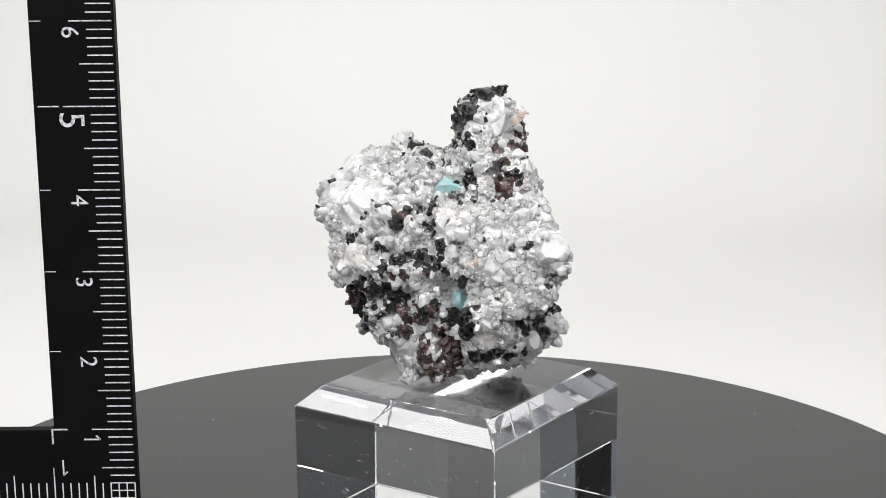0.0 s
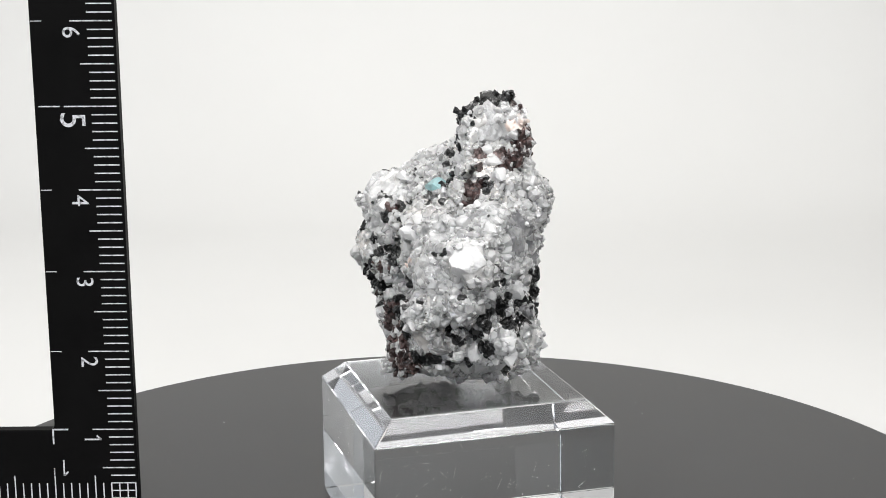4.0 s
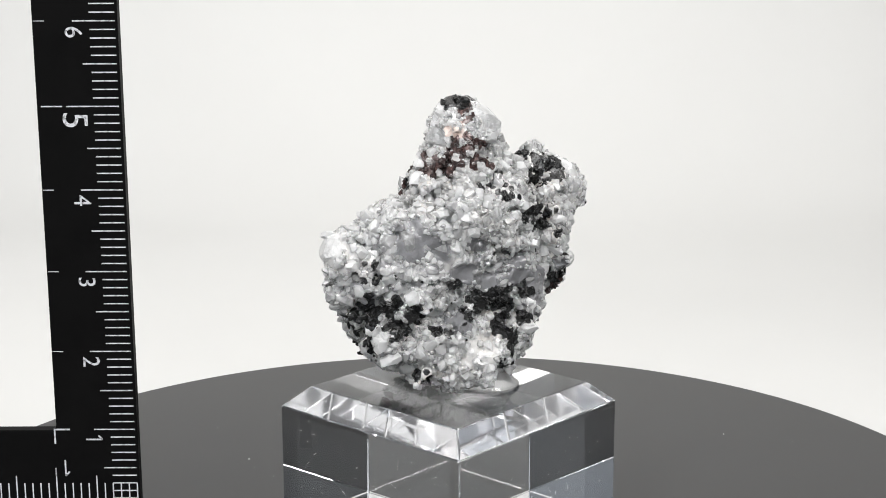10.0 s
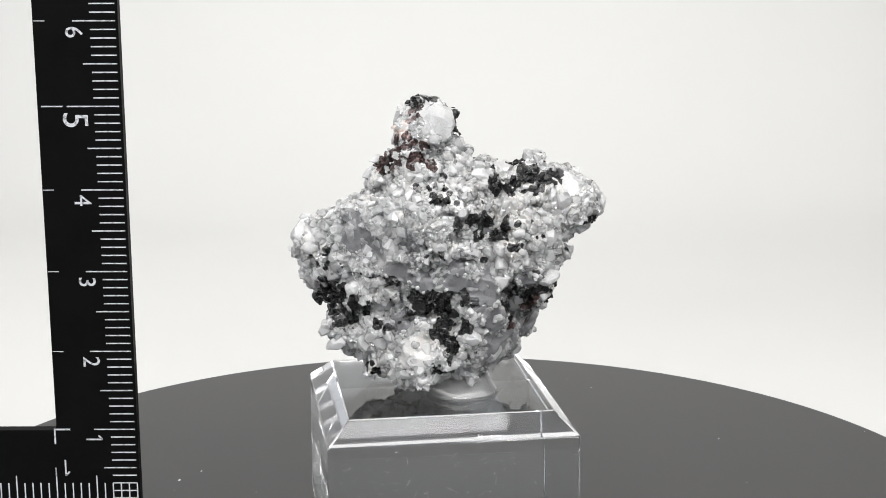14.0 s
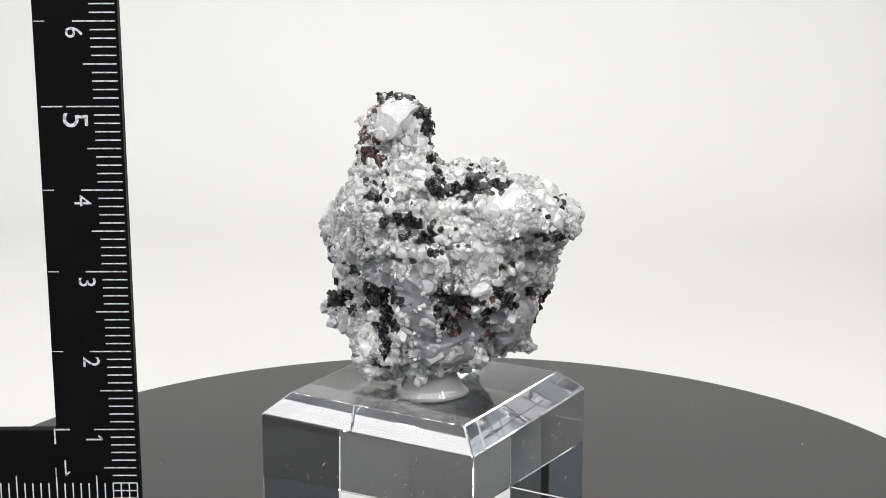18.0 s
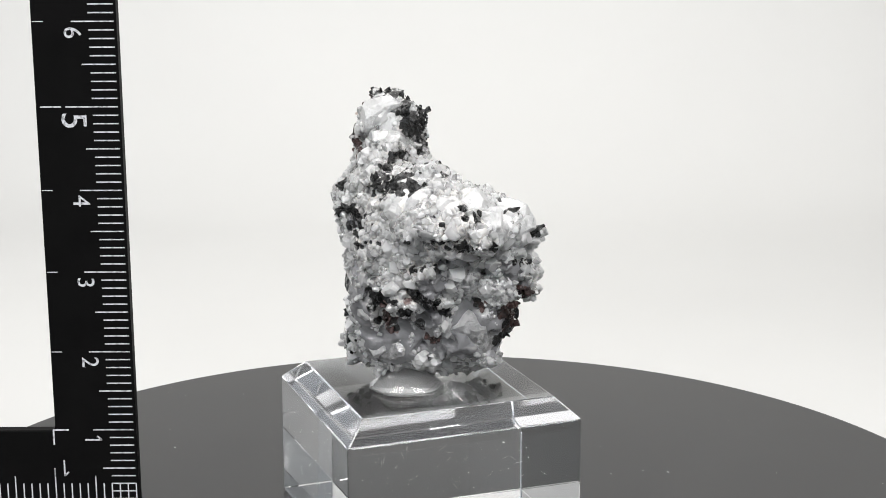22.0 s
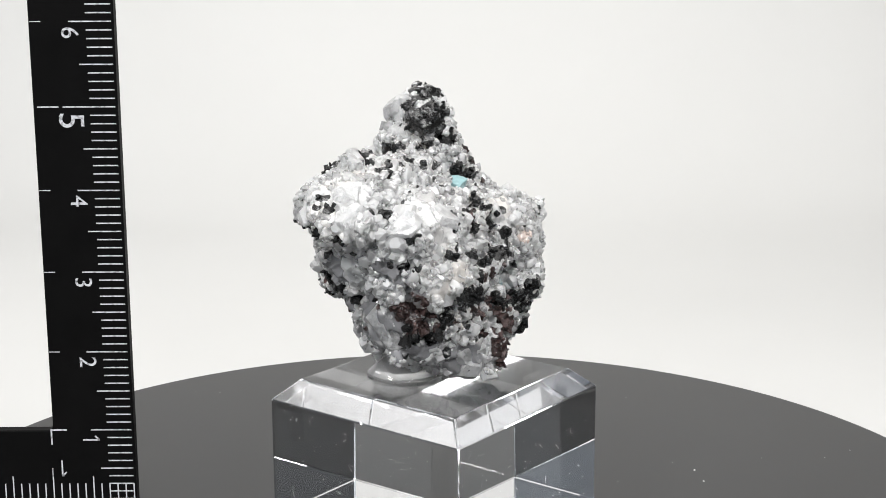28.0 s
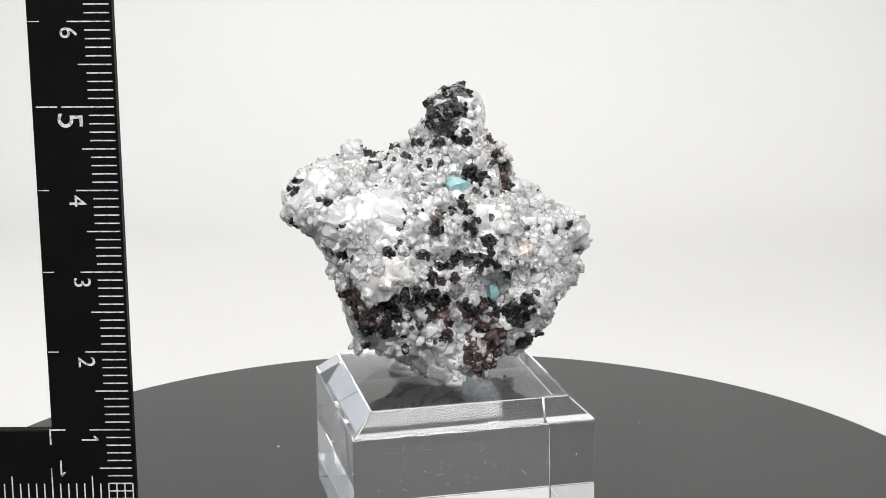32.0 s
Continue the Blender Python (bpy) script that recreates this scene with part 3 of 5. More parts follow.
patch("black", -0.8, 6.6, 47.1, 0.68)
patch("black", -2.2, 3.9, 47.1, 0.86)
patch("black", -3.9, 12.2, 47.0, 0.40)
patch("black", -3.2, 6.4, 47.0, 0.61)
patch("black", -3.3, 12.7, 46.8, 0.92)
patch("black", -3.7, 4.9, 46.7, 0.56)
patch("black", -1.8, 12.5, 46.7, 1.21)
patch("black", 7.4, 7.8, 46.7, 0.33)
patch("black", -3.7, 6.2, 46.6, 0.56)
patch("black", -2.2, 13.9, 46.6, 0.52)
patch("black", 7.0, 8.0, 46.5, 0.40)
patch("black", 0.5, 0.7, 46.5, 0.56)
patch("black", -4.3, 12.9, 46.5, 0.46)
patch("black", -0.6, 2.3, 46.4, 0.56)
patch("black", -4.4, 6.8, 46.4, 0.55)
patch("black", -4.9, 7.4, 46.3, 0.60)
patch("black", -4.5, 13.5, 46.2, 0.79)
patch("black", -6.7, 13.4, 46.2, 0.69)
patch("black", 0.9, 10.6, 46.2, 0.54)
patch("black", -0.5, 11.9, 46.1, 0.94)
patch("black", -5.0, 6.1, 46.1, 0.54)
patch("black", -5.2, 13.8, 46.1, 0.77)
patch("black", -3.9, 13.8, 46.0, 0.90)
patch("black", 3.1, -2.5, 46.0, 0.55)
patch("black", -1.3, 1.7, 45.9, 0.55)
patch("black", -6.3, 13.9, 45.9, 0.51)
patch("black", -1.9, 14.2, 45.8, 0.67)
patch("black", 5.6, -3.9, 45.8, 0.57)
patch("black", -3.3, 14.0, 45.7, 0.65)
patch("black", 10.0, 6.1, 45.7, 0.40)
patch("black", 8.8, 7.5, 45.6, 0.48)
patch("black", 9.6, 6.8, 45.6, 0.47)
patch("black", 1.7, -2.0, 45.6, 0.56)
patch("black", 9.9, 6.5, 45.6, 0.46)
patch("black", -1.7, 0.9, 45.5, 0.42)
patch("black", -4.1, 14.8, 45.5, 0.65)
patch("black", 8.8, -3.3, 45.5, 0.80)
patch("black", -2.4, 14.0, 45.4, 0.70)
patch("black", -5.8, 14.8, 45.4, 0.52)
patch("black", 1.9, 11.1, 45.4, 0.83)
patch("black", 3.6, -3.4, 45.3, 0.69)
patch("black", -2.8, 14.5, 45.2, 0.52)
patch("black", 7.8, 8.5, 45.2, 0.39)
patch("black", 1.8, -2.7, 45.2, 0.84)
patch("black", 9.7, -2.9, 45.1, 0.60)
patch("black", -0.5, 13.1, 45.0, 0.52)
patch("black", 1.1, 12.3, 45.0, 0.53)
patch("black", 3.0, -3.3, 45.0, 0.70)
patch("black", 0.9, -2.5, 44.9, 0.56)
patch("black", -1.6, 14.0, 44.8, 0.91)
patch("black", 7.5, 9.2, 44.7, 0.40)
patch("black", 9.0, 8.2, 44.6, 0.52)
patch("black", 9.5, -3.3, 44.6, 0.60)
patch("black", -6.4, 2.1, 44.4, 0.43)
patch("black", -12.0, 12.8, 44.4, 0.38)
patch("black", 8.6, 8.7, 44.3, 0.59)
patch("black", -12.1, 13.4, 44.1, 0.52)
patch("black", 8.0, 9.3, 44.1, 0.53)
patch("black", -12.3, 13.0, 44.1, 0.44)
patch("black", -3.6, -0.1, 43.9, 0.48)
patch("black", 9.0, 8.7, 43.9, 0.66)
patch("black", 4.5, 11.7, 43.8, 0.27)
patch("black", -11.3, 4.2, 43.8, 0.33)
patch("black", 7.4, 10.2, 43.7, 0.34)
patch("black", 8.6, 9.0, 43.7, 0.40)
patch("black", 2.2, -4.6, 43.3, 0.55)
patch("black", -12.8, 13.6, 43.2, 0.44)
patch("black", -13.7, 12.7, 43.2, 0.62)
patch("black", 1.2, -4.3, 43.2, 0.55)
patch("black", -12.6, 14.2, 43.0, 0.38)
patch("black", 6.1, -5.1, 42.9, 0.36)
patch("black", 4.0, -5.2, 42.9, 0.49)
patch("black", -14.5, 5.7, 42.9, 0.60)
patch("black", -10.6, 16.0, 42.7, 0.32)
patch("black", -13.9, 7.1, 42.7, 0.45)
patch("black", -11.0, 15.9, 42.6, 0.32)
patch("black", 2.0, -5.5, 42.5, 0.49)
patch("black", -2.6, -4.1, 42.4, 0.48)
patch("black", -3.9, -4.0, 42.3, 0.56)
patch("black", -6.4, -3.1, 42.3, 0.62)
patch("black", -8.5, -1.7, 42.2, 0.47)
patch("black", -7.7, -2.9, 42.2, 0.34)
patch("black", -1.8, -4.4, 42.1, 0.69)
patch("black", -8.0, -2.9, 41.7, 0.40)
patch("black", 5.9, 12.0, 41.7, 0.66)
patch("black", -5.2, -4.1, 41.5, 0.41)
patch("black", 6.9, 11.6, 41.4, 0.79)
patch("black", -8.9, -1.9, 41.4, 0.40)
patch("black", 7.9, 10.8, 41.3, 0.67)
patch("black", 2.7, 13.7, 41.3, 0.65)
patch("black", 5.0, 12.4, 41.2, 0.91)
patch("black", 4.3, 12.8, 41.2, 0.79)
patch("black", -0.3, 15.1, 41.1, 0.26)
patch("black", -2.1, -5.5, 41.1, 0.61)
patch("black", 1.4, 14.5, 40.9, 0.52)
patch("black", 3.4, 13.4, 40.8, 0.66)
patch("black", -4.0, -5.2, 40.7, 0.27)
patch("black", -9.6, -1.9, 40.7, 0.53)
patch("black", -15.2, 2.1, 40.5, 0.54)
patch("black", -12.4, 15.0, 40.5, 0.39)
patch("black", 0.1, -7.2, 40.4, 0.68)
patch("black", -14.9, 2.4, 40.4, 0.46)
patch("black", 3.0, 13.8, 40.4, 0.65)
patch("black", 7.9, 10.9, 40.3, 0.54)
patch("black", 4.2, 13.0, 40.3, 0.65)
patch("black", -12.8, 14.3, 40.2, 0.59)
patch("black", -6.8, 17.3, 40.2, 0.32)
patch("black", 5.4, 12.4, 40.2, 0.78)
patch("black", -11.5, 15.6, 40.2, 0.57)
patch("black", 2.7, 14.1, 40.1, 0.53)
patch("black", -15.2, 3.4, 40.0, 0.33)
patch("black", -5.7, -4.9, 39.8, 0.96)
patch("black", -9.9, -2.1, 39.8, 0.53)
patch("black", -12.1, 14.9, 39.7, 0.63)
patch("black", -10.9, 15.7, 39.6, 0.45)
patch("black", -14.5, 11.1, 39.6, 0.64)
patch("black", -10.0, 15.9, 39.6, 0.64)
patch("black", -15.1, 3.0, 39.6, 0.59)
patch("black", -15.3, 2.7, 39.6, 0.47)
patch("black", -12.7, 13.7, 39.5, 0.66)
patch("black", -1.6, -6.9, 39.5, 1.10)
patch("black", -1.7, 15.6, 39.3, 0.39)
patch("black", -10.8, 15.5, 39.3, 0.40)
patch("black", -0.6, 15.5, 39.2, 0.32)
patch("black", 4.4, -10.1, 39.0, 0.35)
patch("black", -6.0, -4.9, 38.8, 0.62)
patch("black", 10.0, -12.3, 38.5, 0.59)
patch("black", -10.0, -2.4, 38.4, 0.60)
patch("black", 1.3, 15.0, 38.3, 0.39)
patch("black", 8.1, -11.8, 38.3, 0.57)
patch("black", 1.9, 14.7, 38.2, 0.59)
patch("black", 2.5, 14.4, 38.1, 0.53)
patch("black", -10.6, -2.4, 37.9, 0.53)
patch("black", -0.6, -8.0, 37.7, 0.95)
patch("black", -12.1, 9.9, 37.6, 0.48)
patch("black", -11.9, -1.7, 37.5, 0.79)
patch("black", -12.9, 8.6, 37.5, 0.32)
patch("black", 9.8, 7.8, 37.4, 0.33)
patch("black", -7.0, 15.0, 37.2, 0.39)
patch("black", -3.3, -6.6, 37.0, 1.23)
patch("black", 9.2, 8.7, 37.0, 0.33)
patch("black", -8.2, -4.2, 36.9, 0.67)
patch("black", 4.9, 12.5, 36.8, 0.40)
patch("black", -14.2, 5.4, 36.8, 0.52)
patch("black", 8.8, 9.0, 36.7, 0.40)
patch("black", -8.9, -3.8, 36.7, 0.40)
patch("black", -14.1, 3.4, 36.4, 0.52)
patch("black", -14.0, 4.3, 36.4, 0.33)
patch("black", 14.1, -6.0, 36.4, 0.55)
patch("black", -9.1, 13.6, 36.3, 0.39)
patch("black", -0.2, -8.2, 36.3, 0.54)
patch("black", -14.1, 2.4, 36.3, 0.47)
patch("black", -1.3, -7.8, 36.3, 0.55)
patch("black", 14.7, -7.4, 36.3, 0.53)
patch("black", -2.6, -7.2, 36.1, 1.09)
patch("black", -5.9, 14.9, 36.1, 0.40)
patch("black", -4.3, -6.5, 36.0, 0.68)
patch("black", -7.5, -5.0, 35.9, 0.41)
patch("black", -6.4, -5.4, 35.7, 0.81)
patch("black", -0.5, 15.6, 35.5, 0.39)
patch("black", -0.9, -8.1, 35.3, 0.95)
patch("black", -3.4, -6.9, 35.2, 0.41)
patch("black", -7.7, -5.1, 35.2, 0.94)
patch("black", -5.4, -6.0, 35.2, 0.68)
patch("black", 14.7, -8.4, 35.0, 0.39)
patch("black", 14.1, -6.2, 34.9, 0.55)
patch("black", 0.1, -8.5, 34.7, 0.68)
patch("black", 14.5, -7.6, 34.5, 0.53)
patch("black", 13.1, -11.8, 34.4, 0.39)
patch("black", 12.7, -12.1, 34.3, 0.45)
patch("black", 12.4, -12.3, 34.1, 0.47)
patch("black", 11.9, 2.2, 34.0, 0.40)
patch("black", 11.3, 3.3, 33.8, 0.54)
patch("black", 11.5, 2.8, 33.7, 0.66)
patch("black", -5.3, 14.5, 33.4, 0.55)
patch("black", 2.5, -9.5, 33.2, 0.81)
patch("black", -5.7, 14.1, 33.1, 0.69)
patch("black", -1.6, 15.5, 32.8, 0.68)
patch("black", 6.7, 10.7, 32.8, 0.67)
patch("black", -2.6, 15.4, 32.6, 0.65)
patch("black", -0.3, 15.2, 32.5, 0.67)
patch("black", -6.1, 13.5, 32.5, 0.82)
patch("black", 6.8, -12.3, 32.4, 0.33)
patch("black", -10.2, -3.4, 32.4, 0.67)
patch("black", 0.9, 14.6, 32.4, 0.53)
patch("black", -3.5, 15.0, 32.3, 0.65)
patch("black", 7.9, 9.7, 32.3, 0.67)
patch("black", -9.1, -4.3, 32.3, 0.54)
patch("black", 9.1, 7.7, 32.3, 0.81)
patch("black", -2.0, 15.2, 32.1, 0.81)
patch("black", 10.1, 5.8, 32.1, 0.94)
patch("black", 5.9, 11.6, 32.0, 0.68)
patch("black", 13.3, -6.7, 32.0, 0.69)
patch("black", 1.5, 14.0, 32.0, 1.08)
patch("black", -1.4, 15.1, 32.0, 0.79)
patch("black", -10.2, 8.0, 31.7, 0.55)
patch("black", -8.8, -4.4, 31.7, 0.47)
patch("black", -10.3, -3.0, 31.7, 0.67)
patch("black", -11.8, -1.5, 31.7, 0.40)
patch("black", -7.1, 12.4, 31.7, 0.96)
patch("black", -0.1, 14.7, 31.6, 0.92)
patch("black", 13.7, -3.3, 31.6, 0.71)
patch("black", 10.5, 4.9, 31.6, 0.82)
patch("black", -7.1, -5.2, 31.4, 0.99)
patch("black", 13.8, -4.3, 31.3, 0.66)
patch("black", 4.0, -11.9, 31.2, 0.49)
patch("black", 7.3, 10.6, 31.2, 0.53)
patch("black", 8.5, 9.1, 31.2, 1.20)
patch("black", 13.1, -7.2, 31.1, 0.80)
patch("black", 9.6, 7.3, 31.1, 1.20)
patch("black", 13.5, -8.2, 31.0, 0.78)
patch("black", -4.2, 13.9, 31.0, 0.80)
patch("black", -11.8, -1.4, 31.0, 0.53)
patch("black", 0.8, 13.6, 30.9, 0.66)
patch("black", -0.8, -8.7, 30.9, 0.81)
patch("black", 14.4, -10.1, 30.8, 1.04)
patch("black", 1.4, 13.1, 30.8, 0.81)
patch("black", -4.0, -6.7, 30.7, 0.55)
patch("black", 13.7, -5.0, 30.7, 0.92)
patch("black", 13.8, -3.8, 30.7, 0.66)
patch("black", -5.0, -5.8, 30.7, 0.98)
patch("black", -6.8, -5.0, 30.7, 0.97)
patch("black", -11.5, -1.6, 30.5, 0.71)
patch("black", 13.5, -6.4, 30.5, 0.79)
patch("black", -9.2, -3.6, 30.5, 0.95)
patch("black", -8.3, -4.2, 30.3, 0.68)
patch("black", 10.3, 5.7, 30.2, 0.80)
patch("black", 13.6, -1.7, 30.2, 1.13)
patch("black", 14.1, -10.6, 30.2, 0.91)
patch("black", -8.0, 10.7, 30.1, 0.82)
patch("black", 8.9, 8.5, 30.1, 1.33)
patch("black", 11.1, 3.9, 30.0, 0.41)
patch("black", 15.2, -9.7, 30.0, 0.78)
patch("black", 12.7, -8.0, 29.9, 0.94)
patch("black", 12.6, 1.1, 29.9, 0.47)
patch("black", -3.7, -7.3, 29.8, 0.69)
patch("black", 7.9, 9.9, 29.8, 0.67)
patch("black", 2.4, -11.1, 29.8, 0.81)
patch("black", 13.9, -5.5, 29.8, 0.66)
patch("black", 10.6, 4.5, 29.8, 0.94)
patch("black", -4.1, -6.9, 29.7, 0.55)
patch("black", 9.9, 6.7, 29.6, 1.07)
patch("black", 14.3, -3.1, 29.5, 0.95)
patch("black", 13.3, -6.6, 29.5, 0.93)
patch("black", -10.8, -1.7, 29.5, 0.99)
patch("black", 13.0, -7.2, 29.4, 0.66)
patch("black", 7.1, 10.6, 29.4, 0.82)
patch("black", -6.6, -4.9, 29.3, 0.41)
patch("black", -2.8, -7.9, 29.3, 0.97)
patch("black", 0.1, -9.9, 29.1, 1.08)
patch("black", 13.6, -0.3, 29.1, 0.98)
patch("black", 8.3, 9.3, 29.1, 0.80)
patch("black", 0.8, 12.6, 29.0, 0.55)
patch("black", -2.0, -8.1, 29.0, 0.61)
patch("black", 14.2, -2.2, 28.9, 0.82)
patch("black", 11.3, -9.4, 28.9, 0.82)
patch("black", 13.0, -7.2, 28.8, 0.66)
patch("black", 12.1, 2.4, 28.7, 0.53)
patch("black", 14.5, -3.9, 28.7, 0.53)
patch("black", 7.1, 10.5, 28.6, 0.67)
patch("black", -6.8, -4.7, 28.5, 0.69)
patch("black", 14.5, -3.3, 28.5, 0.80)
patch("black", -8.6, -3.0, 28.5, 0.54)
patch("black", -4.2, 11.1, 28.4, 0.68)
patch("black", -0.9, -8.8, 28.4, 0.68)
patch("black", -11.5, 3.5, 28.4, 0.67)
patch("black", -1.2, 12.3, 28.3, 0.68)
patch("black", 14.0, -1.5, 28.3, 0.82)
patch("black", 8.4, 8.7, 28.2, 1.22)
patch("black", -8.2, -3.5, 28.2, 0.55)
patch("black", 13.2, 0.7, 28.2, 0.70)
patch("black", 11.8, -8.4, 28.0, 1.06)
patch("black", 9.2, -10.9, 27.9, 0.67)
patch("black", 14.5, -3.0, 27.8, 0.66)
patch("black", 1.1, -10.2, 27.8, 1.49)
patch("black", 14.4, -4.1, 27.7, 0.40)
patch("black", 9.9, -9.9, 27.7, 0.66)
patch("black", 10.2, -9.6, 27.3, 0.53)
patch("black", -10.8, 5.5, 27.2, 0.54)
patch("black", 7.5, 9.5, 27.2, 0.81)
patch("black", -10.5, -0.1, 27.2, 0.68)
patch("black", -11.2, 3.6, 27.1, 0.67)
patch("black", -3.7, -6.5, 27.1, 0.56)
patch("black", -11.1, 2.0, 27.0, 0.81)
patch("black", -8.9, -2.6, 27.0, 0.41)
patch("black", 12.5, -7.8, 26.6, 0.79)
patch("black", -9.9, -0.8, 26.6, 0.54)
patch("black", 7.3, 9.8, 26.5, 0.54)
patch("black", -11.0, 3.4, 26.4, 0.83)
patch("black", -10.7, 1.2, 26.3, 0.96)
patch("black", -10.7, 4.6, 26.2, 0.81)
patch("black", -10.3, 5.7, 26.1, 0.54)
patch("black", -10.8, 2.7, 26.1, 0.69)
patch("black", -5.5, -5.2, 26.0, 0.56)
patch("black", 12.9, -7.0, 25.9, 0.81)
patch("black", -6.3, -4.2, 25.6, 0.34)
patch("black", 7.6, 9.3, 25.6, 0.68)
patch("black", -9.0, -1.4, 25.5, 0.55)
patch("black", 8.8, -9.4, 25.4, 0.41)
patch("black", 0.8, -8.4, 24.6, 0.58)
patch("black", 6.5, -9.4, 24.3, 0.81)
patch("black", 7.7, 9.4, 24.2, 0.35)
patch("black", 5.4, -9.8, 24.2, 0.72)
patch("black", -8.2, -0.9, 24.2, 0.55)
patch("black", 4.0, -9.7, 24.2, 1.00)
patch("black", 9.4, -7.8, 24.1, 0.67)
patch("black", 8.7, 8.6, 24.0, 0.27)
patch("black", 8.0, -8.5, 23.9, 0.68)
patch("black", -9.9, 3.7, 23.9, 0.66)
patch("black", 9.0, 8.1, 23.8, 0.34)
patch("black", 11.4, -2.1, 23.1, 0.62)
patch("black", 2.6, 10.0, 23.1, 0.34)
patch("black", 8.7, 8.1, 23.0, 0.62)
patch("black", 7.3, 9.0, 23.0, 0.48)
patch("black", 0.5, 10.2, 22.9, 0.35)
patch("black", 11.4, -0.4, 22.9, 0.41)
patch("black", 7.9, 8.6, 22.8, 0.61)
patch("black", 11.1, -0.2, 22.2, 0.55)
patch("black", 4.2, -6.1, 21.6, 0.55)
patch("black", 10.6, -0.5, 21.5, 0.55)
patch("brown", 7.6, 4.0, 54.2, 0.68)
patch("brown", 8.3, 3.3, 53.7, 0.53)
patch("brown", 8.5, 3.6, 53.4, 0.40)
patch("brown", 8.4, 4.3, 53.3, 0.67)
patch("brown", 9.1, 4.0, 52.8, 0.40)
patch("brown", 9.9, 4.5, 50.8, 0.67)
patch("brown", 9.8, 5.1, 50.6, 0.53)
patch("brown", 9.6, 5.5, 50.5, 0.55)
patch("brown", 10.0, 2.8, 50.3, 0.79)
patch("brown", 9.1, 6.1, 50.0, 0.66)
patch("brown", 9.9, 4.6, 50.0, 0.79)
patch("brown", 10.0, 3.4, 49.5, 0.66)
patch("brown", 10.2, 3.8, 49.2, 0.67)
patch("brown", 10.3, 1.8, 48.9, 0.96)
patch("brown", 10.3, 4.6, 48.8, 0.54)
patch("brown", 9.3, 0.1, 48.6, 0.93)
patch("brown", 9.3, 5.0, 48.6, 0.79)
patch("brown", 8.9, 5.7, 48.6, 0.54)
patch("brown", 8.0, 6.8, 48.3, 0.68)
patch("brown", 10.1, 0.5, 48.3, 0.92)
patch("brown", 6.7, -1.4, 48.2, 0.83)
patch("brown", 9.7, 4.8, 48.1, 0.81)
patch("brown", 10.7, 1.6, 48.1, 1.06)
patch("brown", 10.5, 3.8, 48.0, 0.53)
patch("brown", 10.1, -1.0, 47.8, 0.53)
patch("brown", 8.1, 7.0, 47.7, 0.67)
patch("brown", 11.0, 2.6, 47.7, 0.93)
patch("brown", 10.1, -0.2, 47.2, 0.79)
patch("brown", 7.4, -2.7, 47.0, 0.83)
patch("brown", 10.9, 1.2, 46.8, 0.66)
patch("brown", 8.6, -3.6, 45.1, 0.81)
patch("brown", 7.4, -4.2, 44.8, 1.08)
patch("brown", 8.2, -4.1, 43.8, 0.67)
patch("brown", 7.0, -4.6, 43.5, 0.96)
patch("brown", -4.3, -4.6, 41.5, 0.69)
patch("brown", -5.7, -4.1, 41.1, 0.82)
patch("brown", -2.0, -7.7, 34.3, 0.69)
patch("brown", -4.7, -6.3, 33.5, 0.82)
patch("brown", -6.4, -5.7, 33.3, 0.69)
patch("brown", -5.0, 14.4, 32.6, 0.52)
patch("brown", -1.8, 15.0, 31.8, 0.79)
patch("brown", -13.2, 3.2, 31.5, 0.66)
patch("brown", -13.2, 2.3, 31.4, 0.79)
patch("brown", -10.5, 7.5, 31.3, 0.67)
patch("brown", 13.7, -8.2, 31.2, 0.67)
patch("brown", -12.5, 4.3, 30.8, 0.93)
patch("brown", -12.7, 3.0, 30.6, 1.06)
patch("brown", -1.0, 13.8, 30.3, 0.80)
patch("brown", -0.6, -9.3, 30.3, 0.83)
patch("brown", -11.8, 4.6, 30.0, 0.82)
patch("brown", -12.6, 2.0, 29.9, 1.20)
patch("brown", -3.7, -7.3, 29.8, 0.98)
patch("brown", -1.7, 12.9, 29.5, 0.80)
patch("brown", 14.5, -10.5, 29.5, 0.65)
patch("brown", -12.2, 3.3, 29.4, 0.67)
patch("brown", -12.3, 0.6, 29.4, 1.20)
patch("brown", -4.7, -6.1, 29.4, 0.69)
patch("brown", -6.4, -5.1, 29.1, 0.97)
patch("brown", -0.4, 12.3, 28.9, 1.07)
patch("brown", -12.1, 1.4, 28.9, 0.94)
patch("brown", -1.2, -8.4, 28.9, 0.97)
patch("brown", -10.1, -1.7, 28.7, 0.68)
patch("brown", -11.5, 1.3, 28.2, 0.81)
patch("brown", -11.5, 3.0, 28.0, 0.81)
patch("brown", -10.8, -0.1, 27.9, 0.67)
patch("brown", -4.3, -6.2, 27.9, 0.83)
patch("brown", -3.3, -7.2, 27.8, 1.10)
patch("brown", -0.4, -8.8, 27.3, 0.70)
patch("brown", -4.7, 10.5, 27.1, 0.54)
patch("brown", -5.7, 10.0, 26.7, 0.81)
patch("brown", -0.9, -7.5, 26.5, 1.12)
patch("brown", -4.8, -5.9, 26.5, 0.84)
patch("brown", 1.1, -8.6, 25.6, 1.10)
patch("brown", -2.5, -7.2, 25.4, 0.97)
patch("brown", -0.3, -8.0, 25.0, 0.98)
patch("brown", 5.9, -9.9, 24.8, 0.68)
patch("brown", -3.2, -6.8, 24.5, 0.69)
patch("brown", 0.4, -8.0, 24.0, 1.10)
patch("brown", 1.6, -8.4, 24.0, 1.10)
patch("brown", -2.9, -7.1, 23.4, 0.71)
patch("brown", -2.0, -7.8, 23.2, 0.97)
patch("brown", -3.0, -6.7, 22.7, 0.57)
